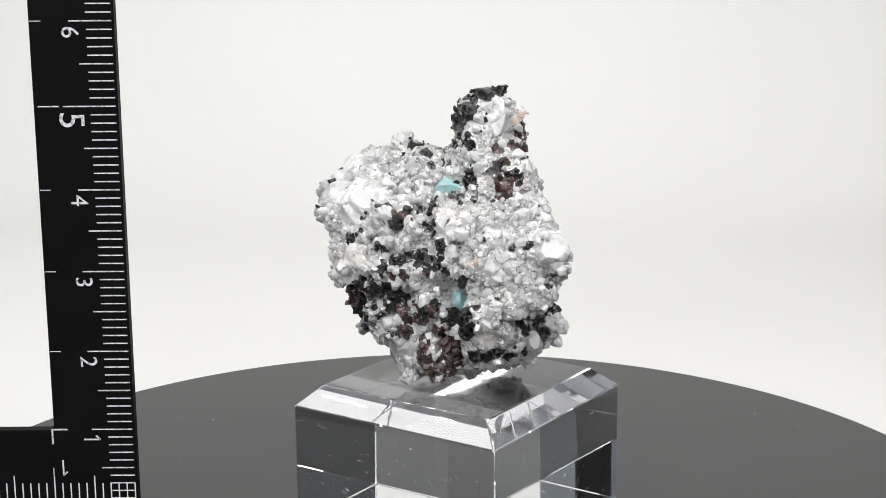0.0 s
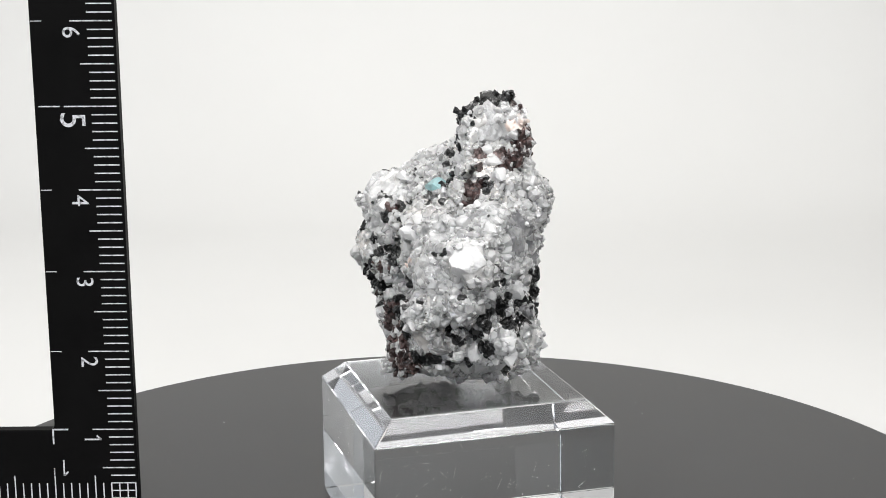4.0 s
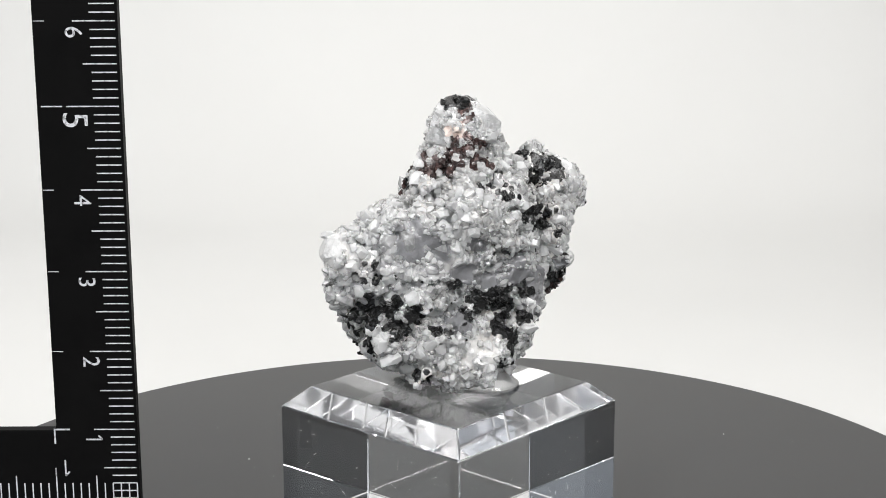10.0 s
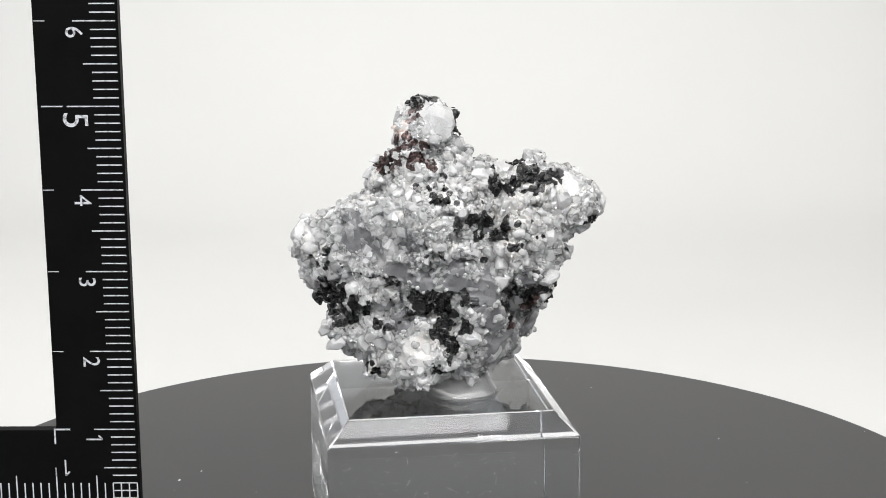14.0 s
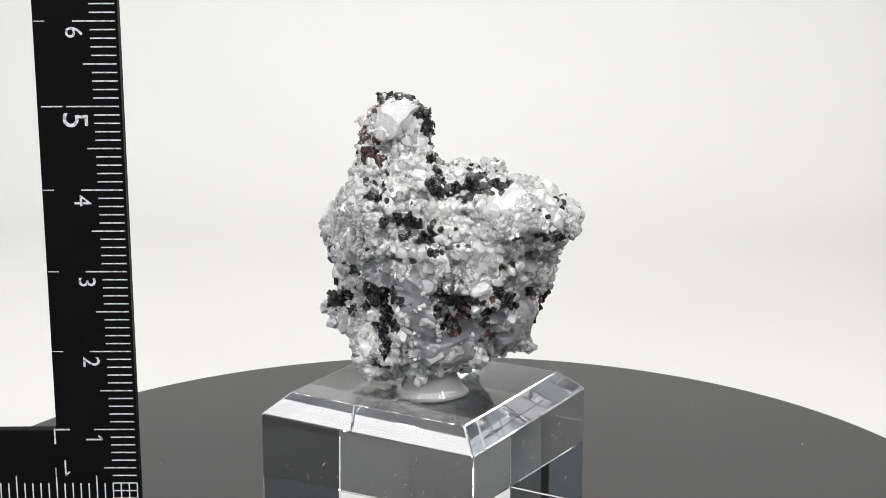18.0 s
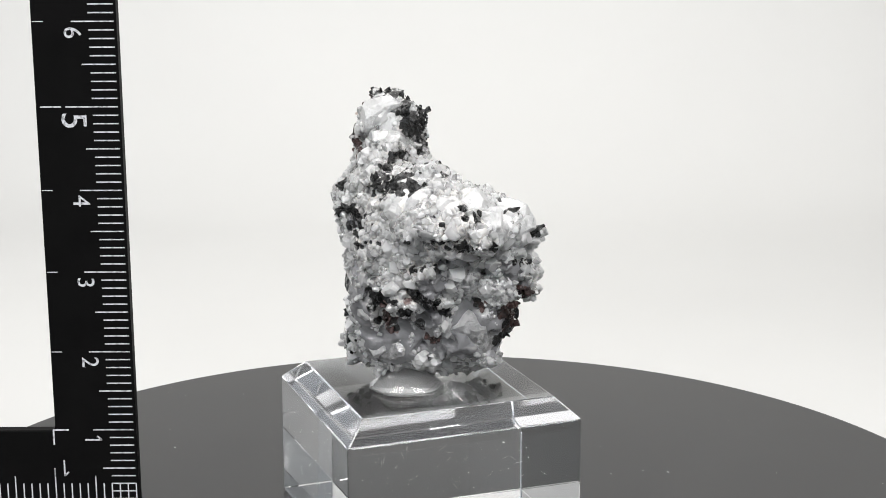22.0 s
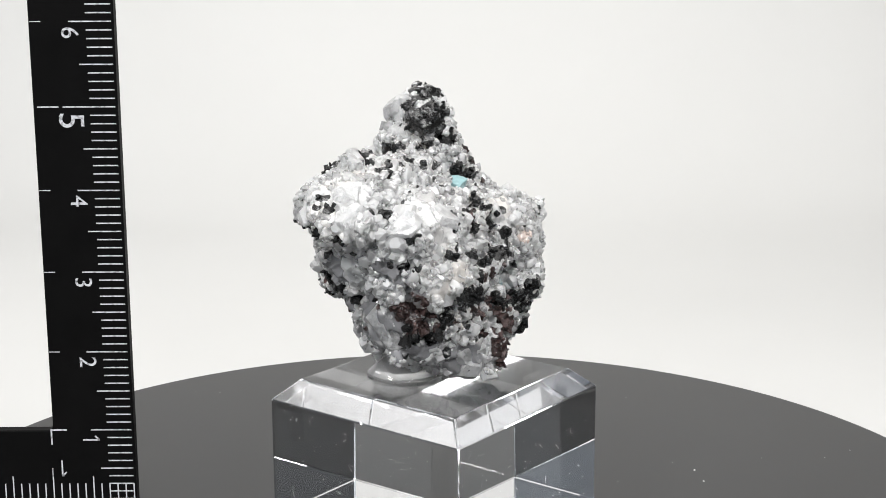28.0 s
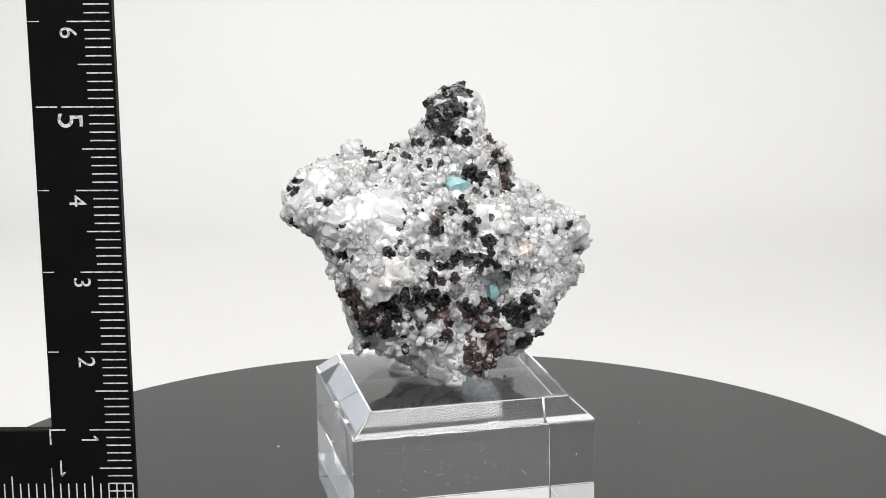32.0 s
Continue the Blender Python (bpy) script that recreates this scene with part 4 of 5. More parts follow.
patch("brown", -2.6, -7.2, 22.6, 0.56)
patch("brown", -0.6, -8.1, 22.5, 1.24)
patch("brown", 1.4, -7.5, 22.2, 0.97)
patch("brown", -1.7, -7.6, 22.0, 0.84)
patch("brown", -1.3, -7.2, 21.2, 0.69)
# grey crystal spots; the low ones also carry painted shade of the underside
patch("grey", 5.1, 12.5, 40.6, 1.07)
patch("grey", 13.1, -2.5, 39.8, 1.31)
patch("grey", 12.9, 0.1, 39.5, 0.80)
patch("grey", 11.5, 5.3, 38.2, 1.19)
patch("grey", 13.2, -1.5, 37.8, 1.18)
patch("grey", 7.5, 10.3, 36.5, 1.09)
patch("grey", -13.8, 6.3, 36.2, 1.08)
patch("grey", -10.7, 11.2, 36.0, 1.20)
patch("grey", -14.0, 4.5, 35.0, 1.34)
patch("grey", 11.1, 3.9, 34.9, 1.23)
patch("grey", 4.8, 12.6, 34.5, 1.05)
patch("grey", 7.5, 9.9, 34.2, 1.46)
patch("grey", 9.8, 6.7, 34.1, 1.20)
patch("grey", -8.2, 12.7, 34.0, 1.63)
patch("grey", 0.6, 15.1, 33.3, 1.05)
patch("grey", -13.9, 3.4, 33.1, 1.08)
patch("grey", 4.1, 12.5, 32.4, 1.32)
patch("grey", 5.6, 11.8, 32.1, 1.20)
patch("grey", -9.3, 8.6, 30.8, 1.08)
patch("grey", -5.9, 12.3, 30.1, 1.34)
patch("grey", -11.6, 4.6, 29.6, 0.96)
patch("grey", 11.2, 3.9, 29.3, 1.38)
patch("grey", -5.0, 11.3, 28.7, 1.34)
patch("grey", -1.6, 11.8, 28.7, 1.37)
patch("grey", -9.8, 7.7, 28.1, 2.03)
patch("grey", -2.1, 11.1, 27.7, 0.94)
patch("grey", -0.2, 11.7, 27.0, 1.35)
patch("grey", 2.7, 11.8, 26.8, 1.22)
patch("grey", -4.3, 10.3, 26.6, 1.77)
patch("grey", -5.7, 9.7, 26.1, 1.36)
patch("grey", -9.5, -0.5, 25.5, 0.96)
patch("grey", -10.7, 4.4, 25.1, 0.83)
patch("grey", -6.4, 8.5, 25.0, 1.63)
patch("grey", -8.1, 7.3, 24.8, 1.35)
patch("grey", -9.6, 2.7, 24.4, 1.38)
patch("grey", -0.2, 10.9, 24.3, 1.53)
patch("pink", 9.3, 1.8, 51.7, 0.70)
patch("pink", 10.0, 2.8, 51.7, 0.67)
patch("pink", 10.0, 3.4, 51.5, 0.46)
patch("pink", 3.2, -10.1, 36.9, 0.50)
patch("pink", 4.0, -10.8, 36.7, 0.49)

patch("blue", 1.0, -1.7, 43.7, 1.15)
patch("blue", 2.0, -6.6, 30.5, 1.0)


SHRINK, STEP = 3.1, 0.21
lobes = np.array(LOBES)
lo, hi = (lobes[:, :3] - lobes[:, 3:]).min(0) - 3.5, (lobes[:, :3] + lobes[:, 3:]).max(0) + 3.5
axes = [np.arange(lo[i], hi[i], STEP) for i in range(3)]
shape = [len(a) for a in axes]
field, outer = np.full(shape, 9.0), np.full(shape, 9.0)


def window(x, y, z, reach):
    """The part of the grid within reach of a point, and the distances from it along the three axes."""
    cut = tuple(slice(max(int((c - reach - lo[q]) / STEP), 0), max(int((c + reach - lo[q]) / STEP) + 2, 1)) for q, c in enumerate((x, y, z)))
    return cut, axes[0][cut[0]][:, None, None] - x, axes[1][cut[1]][None, :, None] - y, axes[2][cut[2]][None, None, :] - z


def ball(x, y, z, r, reach):
    cut, dx, dy, dz = window(x, y, z, reach)
    return cut, np.sqrt(dx ** 2 + dy ** 2 + dz ** 2) - r


for x, y, z, r in LOBES:
    cut, d = ball(x, y, z, r, r + 2.5)
    outer[cut] = np.minimum(outer[cut], d)
    field[cut] = np.minimum(field[cut], d + min(SHRINK, 0.55 * r))
rng = np.random.default_rng(4)


class Seats:
    """Keeps places apart from one another."""

    def __init__(self, cell):
        self.cell, self.taken = cell, {}

    def free(self, p, gap):
        key = tuple(int(math.floor(c / self.cell)) for c in p)
        for i in (-1, 0, 1):
            for j in (-1, 0, 1):
                for k in (-1, 0, 1):
                    for o, g in self.taken.get((key[0] + i, key[1] + j, key[2] + k), ()):
                        if (p[0] - o[0]) ** 2 + (p[1] - o[1]) ** 2 + (p[2] - o[2]) ** 2 < (0.5 * (gap + g)) ** 2:
                            return False
        self.taken.setdefault(key, []).append((p, gap))
        return True


for x, y, z, r in HOLLOWS:
    cut, d = ball(x, y, z, r, r + 2)
    field[cut] = np.maximum(field[cut], -d)
# the added reflecting core, a little within the body
heart = field + 0.8
heart[:, :, axes[2] < 19.6] = 1.0
# crystals grown together: cut blocks fused into the body, large ones first, with clefts between them
GEMS = [(np.array((x, y, z)), r) for kind, x, y, z, r in PATCHES if kind == "blue"]
PATCHES += [("grey", x, y, z, 0.8 * r) for kind, x, y, z, r in BIGS if kind == "grey"]
BARE = [(np.array((x, y, z)), math.hypot(0.8 * r, 1.9)) for kind, x, y, z, r in PATCHES if kind in ("black", "brown") and r > 1.0 and z < 46]
label, count = np.zeros(shape, np.int32), 0


def fuse(p, r, planes):
    """Adds one cut block to the body."""
    global count
    count += 1
    cut, dx, dy, dz = window(*p, 1.5 * r + 0.3)
    d = np.sqrt(dx ** 2 + dy ** 2 + dz ** 2) - 1.1 * r
    for k in range(planes):
        n = rng.normal(size=3)
        n /= np.linalg.norm(n)
        d = np.maximum(d, n[0] * dx + n[1] * dy + n[2] * dz - r * rng.uniform(0.74, 1.0))
    label[cut] = np.where(d < field[cut], count, label[cut])
    field[cut] = np.minimum(field[cut], d)


for kind, x, y, z, r in BIGS:
    fuse((x, y, z), 0.85 * r, 22)
for lo_r, hi_r, gap, low, high, planes in ((1.7, 3.2, 1.3, -0.1, 0.35, 20), (0.9, 1.5, 1.9, -0.3, 0.2, 14), (0.45, 0.8, 2.4, -0.5, 0.1, 12)):
    skin = np.argwhere(np.abs(field) < 0.11)
    skin = skin[((skin > 0) & (skin < np.array(shape) - 1)).all(1)]
    skin = skin[rng.permutation(len(skin))]
    places = np.stack([axes[q][skin[:, q]] for q in range(3)], 1)
    slope = np.stack([field[skin[:, 0] + i, skin[:, 1] + j, skin[:, 2] + k] - field[skin[:, 0] - i, skin[:, 1] - j, skin[:, 2] - k] for i, j, k in ((1, 0, 0), (0, 1, 0), (0, 0, 1))], 1)
    slope /= np.maximum(np.linalg.norm(slope, axis=1), 1e-6)[:, None]
    free = np.ones(len(skin), bool)
    for q, r in GEMS:
        free &= np.linalg.norm(places - q, axis=1) > r + (0.5 if lo_r < 1 else 1.5)
    if lo_r > 0.4:
        for q, r in BARE:
            free &= np.linalg.norm(places - q, axis=1) > r + 0.1 * lo_r
    seats = Seats(4.3)
    for p, n in zip(places[free][:30000], slope[free][:30000]):
        r = rng.uniform(lo_r, hi_r)
        if seats.free(tuple(p), gap * r):
            fuse(p + n * r * rng.uniform(low, high), r, planes)


def grid_noise(scale, shift):
    """Soft noise on the grid."""
    values = np.array([[[noise.noise(Vector((x, y, z)) * scale + Vector((shift, 0, 0))) for z in axes[2][::3]] for y in axes[1][::3]] for x in axes[0][::3]])
    values = values.repeat(3, 0).repeat(3, 1).repeat(3, 2)[:shape[0], :shape[1], :shape[2]]
    for axis in (0, 1, 2, 0, 1, 2):
        values = (values + np.roll(values, 1, axis) + np.roll(values, -1, axis)) / 3
    return values


rough, lumps = grid_noise(0.8, 0), grid_noise(0.27, 40)
for x, y, z, r in HOLLOWS:  # the deepest clefts stay open
    cut, d = ball(x, y, z, 0.9 * r, r + 2)
    field[cut] = np.maximum(field[cut], -d)
foot = axes[2] < 26
field[:, :, foot] = np.minimum(field[:, :, foot], outer[:, :, foot] + 0.7 - 0.7 * rough[:, :, foot])
field = np.maximum(field, outer + 0.15 - 0.5 * rough + np.maximum(2.4 * lumps, 0))
field[:, :, axes[2] < 19.2] = 1.0


def surface_net(field, axes):
    """The zero surface of a field on a grid, as vertices and quads."""
    inside = field < 0
    spots8 = [(i, j, k) for i in (0, 1) for j in (0, 1) for k in (0, 1)]
    nx, ny, nz = (s - 1 for s in field.shape)
    count8 = np.zeros((nx, ny, nz), np.int8)
    for i, j, k in spots8:
        count8 += inside[i:i + nx, j:j + ny, k:k + nz]
    cells = np.argwhere((count8 > 0) & (count8 < 8))
    values = np.stack([field[cells[:, 0] + i, cells[:, 1] + j, cells[:, 2] + k] for i, j, k in spots8], 1)
    total, count = np.zeros((len(cells), 3)), np.zeros(len(cells))
    for a in range(8):
        for c in range(a + 1, 8):
            diff = np.array(spots8[c]) - np.array(spots8[a])
            if np.abs(diff).sum() != 1:
                continue
            fa, fc = values[:, a], values[:, c]
            cross = (fa < 0) != (fc < 0)
            s = np.where(cross, fa / np.where(cross, fa - fc, 1), 0)
            total += np.where(cross[:, None], np.array(spots8[a]) + s[:, None] * diff, 0)
            count += cross
    index = np.full((nx, ny, nz), -1)
    index[tuple(cells.T)] = np.arange(len(cells))
    points = np.array([a[0] for a in axes]) + (cells + total / count[:, None]) * STEP
    quads = []
    for axis in range(3):
        u, w = (axis + 1) % 3, (axis + 2) % 3
        first, second = [slice(1, -1)] * 3, [slice(1, -1)] * 3
        first[axis], second[axis] = slice(1, -2), slice(2, -1)
        a, c = inside[tuple(first)], inside[tuple(second)]
        at = np.argwhere(a != c)
        ring = []
        for du, dw in ((-1, -1), (0, -1), (0, 0), (-1, 0)):
            q = at + 1
            q[:, u] += du
            q[:, w] += dw
            ring.append(index[tuple(q.T)])
        ring = np.stack(ring, 1)
        back = ~a[tuple(at.T)]
        ring[back] = ring[back][:, ::-1]
        quads.append(ring)
    return points, np.concatenate(quads)


verts, quads = surface_net(field, axes)
heart_verts, heart_quads = surface_net(heart, axes)
part("milky_heart", mesh_from("milky_heart", (heart_verts * MM).tolist(), heart_quads.tolist(), HEART), specimen, "added white core that reflects light through the clear crystals")
body = mesh_from("matrix_rock", (verts * MM).tolist(), quads.tolist(), CORE)
part("matrix_rock", body, specimen, "white crystals grown together, sugary and translucent")


# prototypes of the crystals, about one unit in radius: blocks cut by random planes
def cut_block(seed, cuts, near, far, stretch=1.0, worn=0):
    """worn: how many corners are cut off besides."""
    r = random.Random(seed)
    bm = bmesh.new()
    bmesh.ops.create_cube(bm, size=2.0)
    for k in range(cuts + worn):
        d = Vector((r.gauss(0, 1), r.gauss(0, 1), r.gauss(0, 1))).normalized()
        bmesh.ops.bisect_plane(bm, geom=bm.verts[:] + bm.edges[:] + bm.faces[:], plane_co=d * (r.uniform(near, far) if k < cuts else r.uniform(0.9, 1.04)), plane_no=d, clear_outer=True)
        rim = [e for e in bm.edges if e.is_boundary]
        if rim:
            bmesh.ops.holes_fill(bm, edges=rim)
    bmesh.ops.recalc_face_normals(bm, faces=bm.faces)
    bm.verts.index_update()
    vs, fs = np.array([w.co[:] for w in bm.verts]), [[w.index for w in f.verts] for f in bm.faces]
    vs[:, 2] *= stretch
    bm.free()
    return vs, fs


GRAINS = [cut_block(k, 7 + k % 4, 0.66, 0.95, 0.85 + 0.035 * k, 10) for k in range(14)]
BLADES = [cut_block(50 + k, 8, 0.6, 0.95, 0.3 + 0.17 * k) for k in range(7)]
BLUES = [cut_block(71 + k, 6, 0.7, 0.98, 1.0, 18) for k in range(2)]
LARGE = [cut_block(90 + k, 9, 0.70, 0.95, 1.0, 24) for k in range(8)]


def turn(rnd, axis=None):
    q = Euler((rnd.uniform(0, 6.28), rnd.uniform(0, 6.28), rnd.uniform(0, 6.28))).to_matrix()
    if axis is not None and rnd.random() < 0.6:
        q = Vector(axis).to_track_quat("Z", "Y").to_matrix() @ Matrix.Rotation(rnd.uniform(0, 6.28), 3, "Z") @ Euler((rnd.gauss(0, 0.3), rnd.gauss(0, 0.3), 0)).to_matrix()
    return q


class Heap:
    """Collects many small crystals into one mesh."""

    def __init__(self):
        self.verts, self.faces, self.count = [], [], 0

    def add(self, proto, at, rot, size):
        vs, fs = proto
        self.verts.append((vs * size) @ np.array(rot).T + np.array(at))
        self.faces += [[self.count + k for k in f] for f in fs]
        self.count += len(vs)

    def mesh(self, name, mat):
        return mesh_from(name, (np.concatenate(self.verts) * MM).tolist(), self.faces, mat)


# spread seats for the crystals over the body
rnd = random.Random(11)
corners = verts[quads]
middles = corners.mean(1)
normals = np.cross(corners[:, 2] - corners[:, 0], corners[:, 3] - corners[:, 1])
normals /= np.maximum(np.linalg.norm(normals, axis=1)[:, None], 1e-9)
slope = np.stack(np.gradient(outer, STEP), 3)


def hull(p):
    """How far a place lies outside the stone's outline, and the way outwards."""
    at = tuple(int(np.clip(round((p[q] - lo[q]) / STEP), 0, shape[q] - 1)) for q in range(3))
    way = slope[at]
    return outer[at], way / max(np.linalg.norm(way), 1e-6)


for k, (kind, x, y, z, r) in enumerate(PATCHES):  # each patch lies on the body
    if kind != "blue":
        PATCHES[k] = (kind, *verts[np.argmin(((verts - (x, y, z)) ** 2).sum(1))], r)
spots = [Heap() for _ in PATCHES]
heaps = {"white": Heap(), "grey": Heap(), "fleck": Heap()}


def edges(points):
    """For each point the nearest patch, the distance to its edge, and that distance for each kind."""
    wild = np.array([0.4 * noise.noise(Vector(p) * 0.45) + 0.55 * noise.noise(Vector(p) * 1.1) for p in points])
    best, mine = np.full(len(points), 9.0), np.full(len(points), -1)
    kinds = {kind: np.full(len(points), 9.0) for kind in ("black", "brown", "grey", "pink")}
    for k, (kind, x, y, z, r) in enumerate(PATCHES):
        if kind != "blue":
            near = np.flatnonzero(((points - (x, y, z)) ** 2).sum(1) < (2.5 * r + 2.0) ** 2)
            away = points[near] - (x, y, z)
            deep = away @ hull((x, y, z))[1]
            d = np.sqrt(np.maximum((away ** 2).sum(1) - 0.85 * deep ** 2, 0)) - r * np.maximum(0.97 + 0.9 * wild[near], 0.3)
            kinds[kind][near] = np.minimum(kinds[kind][near], d)
            mine[near] = np.where((d < best[near]) & (d < 0), k, mine[near])
            best[near] = np.minimum(best[near], d)
    return mine, best, kinds


LARGE_SEATS = [(np.array((x, y, z)), 1.05 * r) for kind, x, y, z, r in BIGS]
owner, clear, _ = edges(middles)
at = tuple(np.clip(np.rint((verts[:, q] - lo[q]) / STEP).astype(int), 0, shape[q] - 1) for q in range(3))
body.attributes.new("tone", "FLOAT", "POINT").data.foreach_set("value", rng.random(count + 1)[label[at]].astype(np.float32))
for kind, far in edges(verts)[2].items():
    body.attributes.new(kind, "FLOAT", "POINT").data.foreach_set("value", far.astype(np.float32))
for i in np.flatnonzero(owner >= 0):
    kind, r0 = PATCHES[owner[i]][0], PATCHES[owner[i]][4]
    if kind == "grey":
        continue
    if rnd.random() < (0.06 if kind == "brown" else 0.045 if r0 > 0.6 else 0.03):
        proto = BLADES[rnd.randrange(7)] if kind == "black" or rnd.random() < 0.4 else GRAINS[rnd.randrange(len(GRAINS))]
        r = rnd.uniform(0.22, 0.55) * min(1.0, 0.3 + 0.75 * r0) * (0.7 if middles[i][2] > 46 else 1.0)
        far, way = hull(middles[i])
        lift = min(max(-far - 0.5, 0.0), 0.6) * rnd.uniform(0.0, 1.0)
        if any(np.linalg.norm(middles[i] - q) < s for q, s in LARGE_SEATS):  # they grow on the faces of the large crystals
            lift = min(max(-far - 0.3, 0.0), 1.6) * rnd.uniform(0.7, 1.0)
        at = middles[i] + normals[i] * rnd.uniform(-0.15, 0.2) + way * (0.0 if kind == "pink" else lift)
        if kind == "brown" and rnd.random() < 0.07:
            heaps["grey"].add(GRAINS[rnd.randrange(len(GRAINS))], at, turn(rnd, normals[i]), r * 0.8)
            continue
        if r0 > 0.7 and rnd.random() < 0.15:
            spots[owner[i]].add(GRAINS[rnd.randrange(len(GRAINS))], middles[i] - 0.15 * normals[i], turn(rnd, normals[i]), rnd.uniform(0.3, 0.6) * np.array((rnd.uniform(0.9, 1.3), rnd.uniform(0.7, 1.0), 0.8)))
        spots[owner[i]].add(proto, at, turn(rnd, normals[i]), r * np.array((rnd.uniform(0.7, 1.5), rnd.uniform(0.45, 0.9), rnd.uniform(0.5, 1.1))))

def seated(p, n, r, low, high, spare=0.1):
    """Where a crystal of radius r sits on the body, drawn in so far that it keeps within the outline."""
    at = np.array(p) + n * r * rnd.uniform(low, high)
    far, way = hull(at)
    return at - way * max(far + 0.85 * r - spare, 0.0)


LARGE_MESHES = {kind: [mesh_from("large_crystal", vs.tolist(), fs, mat) for vs, fs in LARGE] for kind, mat in (("white", WHITE_LARGE), ("grey", GREY_LARGE))}
for k, (kind, x, y, z, r) in enumerate(BIGS):
    at = seated((x, y, z), np.zeros(3), r, 0, 0, -0.15)
    m = Matrix.LocRotScale([c * MM for c in at], turn(rnd).to_quaternion(), [r * f * MM for f in (1.0, rnd.uniform(0.8, 1.0), rnd.uniform(0.85, 1.15))])
    part("large_crystal", LARGE_MESHES[kind][k % 8], specimen, "large milky white crystal" if kind == "white" else "large glassy grey crystal", m)

order = list(range(len(quads)))
rnd.shuffle(order)
PLAIN = [(np.array((x, y, z)), 0.98 * r) for kind, x, y, z, r in BIGS if r > 1.8]  # bare faces of the large crystals
places, gaps = [], Seats(2.2)
grown = [noise.noise(Vector(p) * 0.16 + Vector((3, 9, 4))) for p in middles[::40]]  # coarse and fine-grained zones
for size_lo, size_hi, share, packed in ((0.52, 0.9, 0.03, 1.25), (0.33, 0.56, 0.25, 1.2), (0.17, 0.34, 0.5, 1.25)):
    for i in order[:int(len(order) * share)]:
        p, zone = tuple(middles[i]), grown[i // 40]
        r = rnd.uniform(size_lo, size_hi) * min(max(1.0 + 0.9 * zone, 0.65), 1.35)
        if zone > 0.2 and size_hi < 0.7 and rnd.random() < 0.4:
            continue
        if owner[i] < 0 and clear[i] > 0.55 * r and gaps.free(p, r * packed) and all(np.linalg.norm(middles[i] - q) > s + 0.3 * r for q, s in GEMS) and (rnd.random() < 0.12 or all(np.linalg.norm(middles[i] - q) > s for q, s in PLAIN)):
            places.append((p, normals[i], r))

singles = 0
shapes = [mesh_from("white_crystal", vs.tolist(), fs, WHITE_ONE) for vs, fs in GRAINS]
for p, nrm, r in places:
    n = nrm + 0.8 * hull(p)[1]
    n /= max(np.linalg.norm(n), 1e-6)
    at = seated(p, n, r, -0.75, -0.1)
    size = r * np.array((rnd.uniform(0.8, 1.15), rnd.uniform(0.75, 1.1), rnd.uniform(0.85, 1.35)))
    g = rnd.randrange(len(GRAINS))
    if r > 0.52 and singles < 290:
        m = Matrix.LocRotScale([c * MM for c in at], turn(rnd, n).to_quaternion(), [c * MM for c in size])
        part("white_crystal", shapes[g], specimen, "", m)
        singles += 1
        continue
    glassy = 0.25 + 0.5 * noise.noise(Vector(p) * 0.22 + Vector((7, 3, 1)))
    heaps["grey" if rnd.random() < glassy else "white"].add(GRAINS[g], at, turn(rnd, n), size)
    if rnd.random() < 0.012 + 0.06 * noise.noise(Vector(p) * 0.3):
        heaps["fleck"].add(BLADES[rnd.randrange(7)], at + n * r * 0.75, turn(rnd, n), rnd.uniform(0.08, 0.22))
for kind, name, mat, label in (("white", "small_white_crystal", WHITE, "sugary white translucent grains"), ("grey", "glassy_grain", CLEAR, "glassy grey grains"),
                               ("fleck", "black_fleck", BLACK, "tiny black flecks")):
    tagged(part(name, heaps[kind].mesh(name, mat), specimen, label), kind="stuff")
LOOK = {"black": ("black_crystal_and_shade_patch", BLACK, "black bladed crystals"), "brown": ("brown_crystal_patch", BROWN, "reddish brown glittering crystals"), "pink": ("pink_crystal_patch", PINK, "salmon pink grains")}
for (kind, x, y, z, r), heap in zip(PATCHES, spots):
    if kind == "blue":
        vs, fs = BLUES[0 if z > 40 else 1]
        me = mesh_from("blue_crystal", (vs * np.array((1.45, 1.0, 0.9) if z > 40 else (0.75, 0.8, 1.15)) * r * MM).tolist(), fs, BLUE)
        part("blue_crystal", me, specimen, "pale turquoise blue crystal", Matrix.Translation(Vector((x, y, z)) * MM) @ Euler((0.3, 0.2, z)).to_matrix().to_4x4())
    elif heap.count:
        name, mat, label = LOOK[kind]
        tagged(part(name, heap.mesh(name, mat), specimen, label), kind="stuff")

# ---- the L-shaped ruler ----
ruler = tagged(new("ruler"), "black L-shaped photo scale ruler with white centimetre marks, beside the turntable", "ruler")
# the ruler's own space: x to the viewer's right, z up along the long arm, the corner of the scales at 0, 0; millimetres
EDGE, WIDE = 0.3, 10.0


def flat_outline(points, front, back, bevel):
    bm = bmesh.new()
    f = bm.faces.new([bm.verts.new((x * MM, front * MM, z * MM)) for x, z in points])
    ext = bmesh.ops.extrude_face_region(bm, geom=[f])
    for w in [g for g in ext["geom"] if isinstance(g, bmesh.types.BMVert)]:
        w.co.y = back * MM
    bmesh.ops.bevel(bm, geom=bm.edges[:], offset=bevel * MM, segments=2, profile=0.5, affect="EDGES")
    return bm


X0 = EDGE - WIDE
outline = [(EDGE, -EDGE), (EDGE, 82.0), (X0, 82.0), (X0, 10.6), (X0 - 0.12, 10.1), (X0 - 0.5, 9.92), (-72.0, 9.85), (-72.0, -EDGE)]
part("plate", mesh_bm("plate", flat_outline(outline, 0.0, 1.6, 0.12), RULER_BLACK), ruler, "black plastic plate")
bars = {}


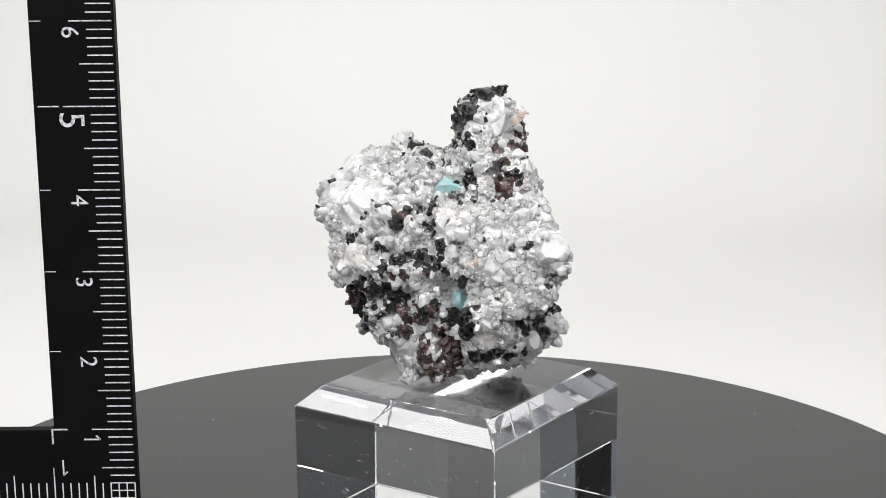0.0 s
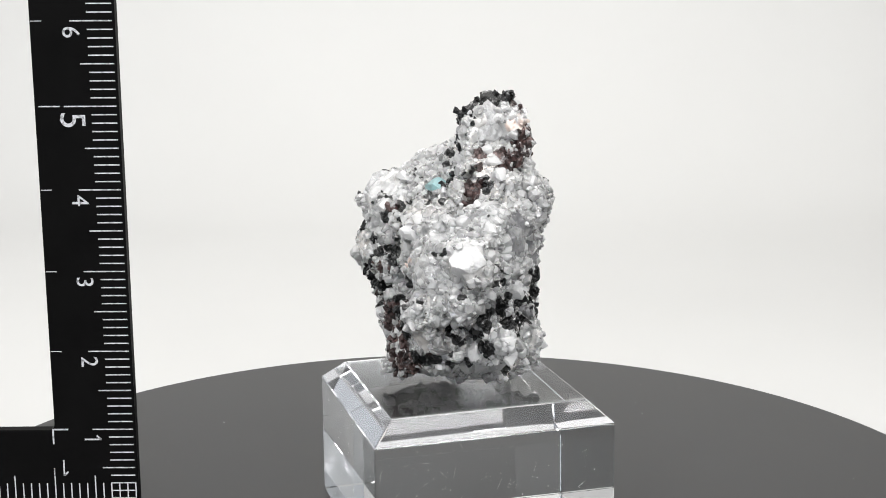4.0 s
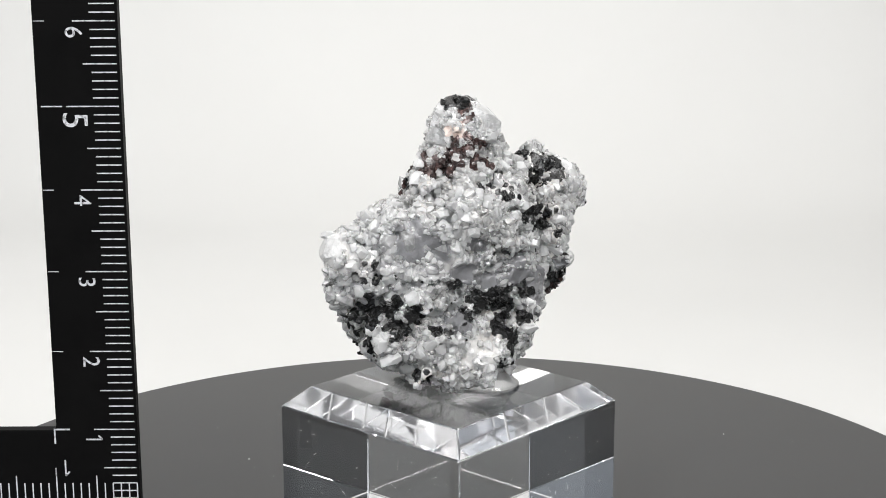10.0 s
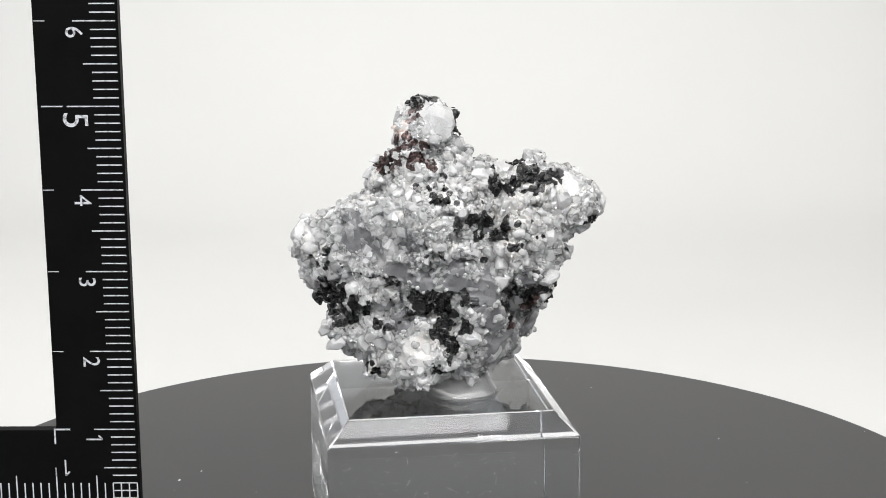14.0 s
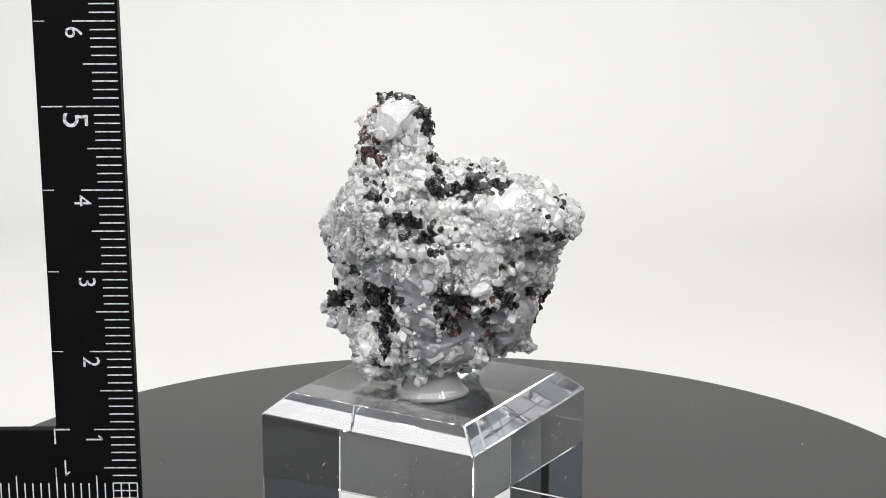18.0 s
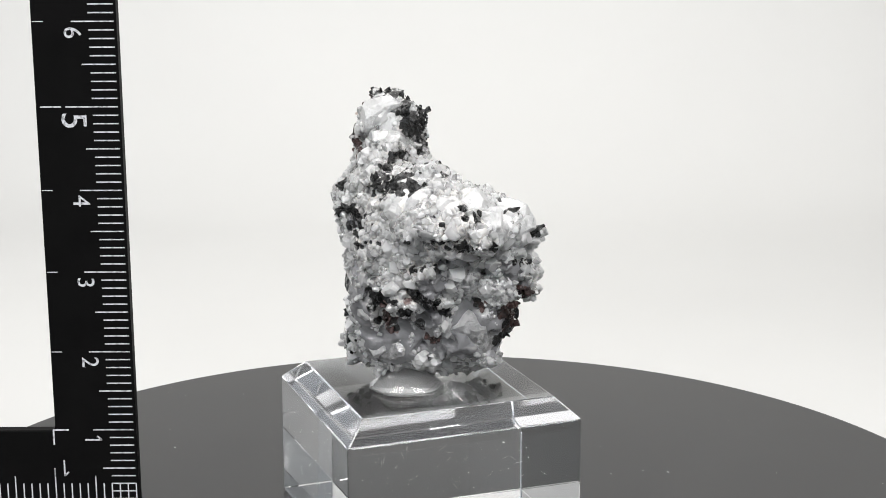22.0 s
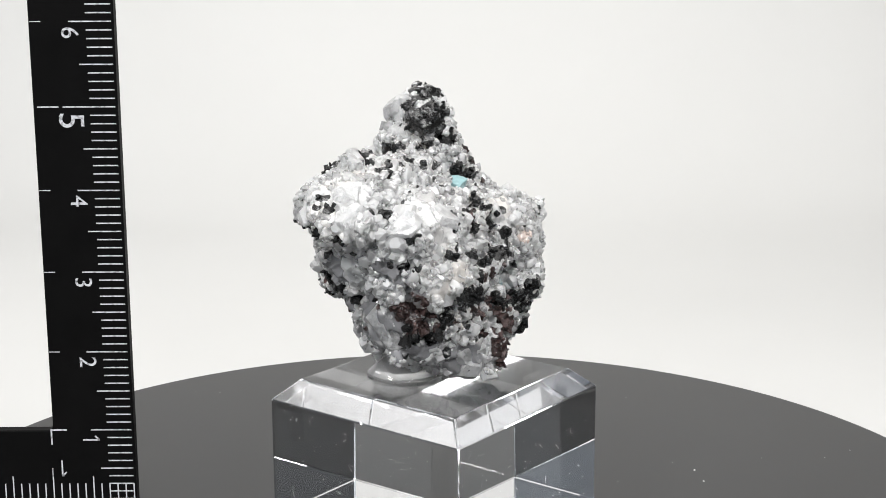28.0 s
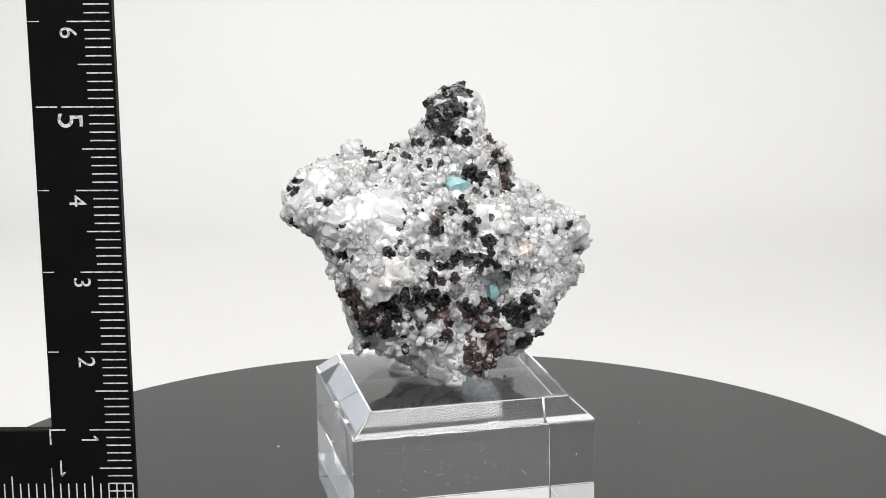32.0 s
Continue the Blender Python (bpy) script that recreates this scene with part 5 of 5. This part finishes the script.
def bar(x, z, w, h):
    """A printed white line, with its lower left corner at x, z."""
    key = (round(w, 2), round(h, 2))
    if key not in bars:
        bars[key] = mesh_bm("line", box(0, w * MM, -0.03 * MM, 0.0, 0, h * MM), RULER_WHITE)
    part("mark", bars[key], ruler, "", pose(x * MM, 0, z * MM))


THICK = 0.15
for k in range(4, 81):
    length = 5.0 if k % 10 == 0 else 4.0 if k % 5 == 0 else 3.0
    if k == 50:
        bar(-9.2, k - THICK / 2, 2.5, THICK)
        length = 6.2
    elif k % 10 == 0 and k > 10:
        bar(X0 + 0.15, k - 0.05, 1.3, 0.1)
    bar(-length, k - THICK / 2, length, THICK)
for k in range(4, 70):
    length = 5.0 if k % 10 == 0 else 4.0 if k % 5 == 0 else 3.0
    bar(-k - THICK / 2, 0, THICK, length)
for k in range(4):
    bar(-3.0, k - THICK / 2, 3.0, THICK)
    bar(-k - THICK / 2, 0, THICK, 3.0)
bar(-10.0, 10.0 - 0.1, 2.0, 0.2)
bar(-10.0, 8.1, 0.2, 1.9)


def numeral(text, x, z, height, angle):
    """A printed numeral; the one is a stroke with a slanting flag."""
    if text == "1":
        bm = bmesh.new()
        for cx, cz, w, h, lean in ((0.0, 0.0, 0.2, height, 0.0), (-0.26, 0.36 * height, 0.2, 0.72, -42.0)):
            bmesh.ops.create_cube(bm, size=1.0, matrix=pose(cx * MM, 0, cz * MM, 0, -lean, 0) @ Matrix.Diagonal((w * MM, 0.02 * MM, h * MM, 1)))
        part("numeral", mesh_bm("numeral", bm, RULER_WHITE), ruler, "", pose(x * MM, -0.025 * MM, z * MM) @ Matrix.Rotation(radians(angle), 4, "Y"))
        return
    curve = bpy.data.curves.new("numeral", "FONT")
    curve.body, curve.size, curve.align_x, curve.align_y, curve.extrude = text, height / 0.70 * MM, "CENTER", "CENTER", 0.01 * MM
    ob = new("numeral", curve)
    me = bpy.data.meshes.new_from_object(ob.evaluated_get(bpy.context.evaluated_depsgraph_get()))
    bpy.data.objects.remove(ob)
    me.materials.clear()
    me.materials.append(RULER_WHITE)
    part("numeral", me, ruler, "", pose(x * MM, -0.025 * MM, z * MM) @ Matrix.Rotation(radians(angle), 4, "Y") @ pose(0, 0, 0, 90))


for k in range(1, 9):
    big = k == 5
    numeral(str(k), -5.4 if big else -5.0, 10 * k - (1.65 if big else 1.3), 3.0 if big else 2.05, 90)
for k in range(1, 8):
    numeral(str(k), -10 * k + 1.2, 5.0, 2.05, 180)

ruler_pose = pose(-38.4 * MM, -7.1 * MM, 34.36 * MM - 30.0 * MM, 0.59 * -1, -0.15, 0)


def motions():
    spin = [(t, pose(0, 0, 0, 0, 0, -TURN * t)) for t in range(33)]
    sway = pose(0, 0, 0, 0, -0.36, 0)  # block and platter stand a little askew on the axle
    tip = pose(0, 0, -0.00003, 0.2, -0.14, 0)
    for thing in (mounting_putty, specimen):
        walk(thing, spin)
    walk(acrylic_block, [(t, m @ sway) for t, m in spin])
    walk(platter, [(t, pose(0, 0, -FLOOR) @ m @ tip) for t, m in spin])
    walk(ruler, [(t, pose(dx * MM, 0, dz * MM, 0, tilt, 0) @ ruler_pose) for t, dx, dz, tilt in (
        (0, 0.0, 0.0, 0.0), (4, 0.08, -0.02, 0.03), (9, 0.25, -0.10, 0.13), (16, 0.25, -0.15, 0.2), (22, 0.12, -0.17, 0.15), (28, -0.15, -0.15, 0.12), (32, -0.3, -0.14, 0.1))])


motions()
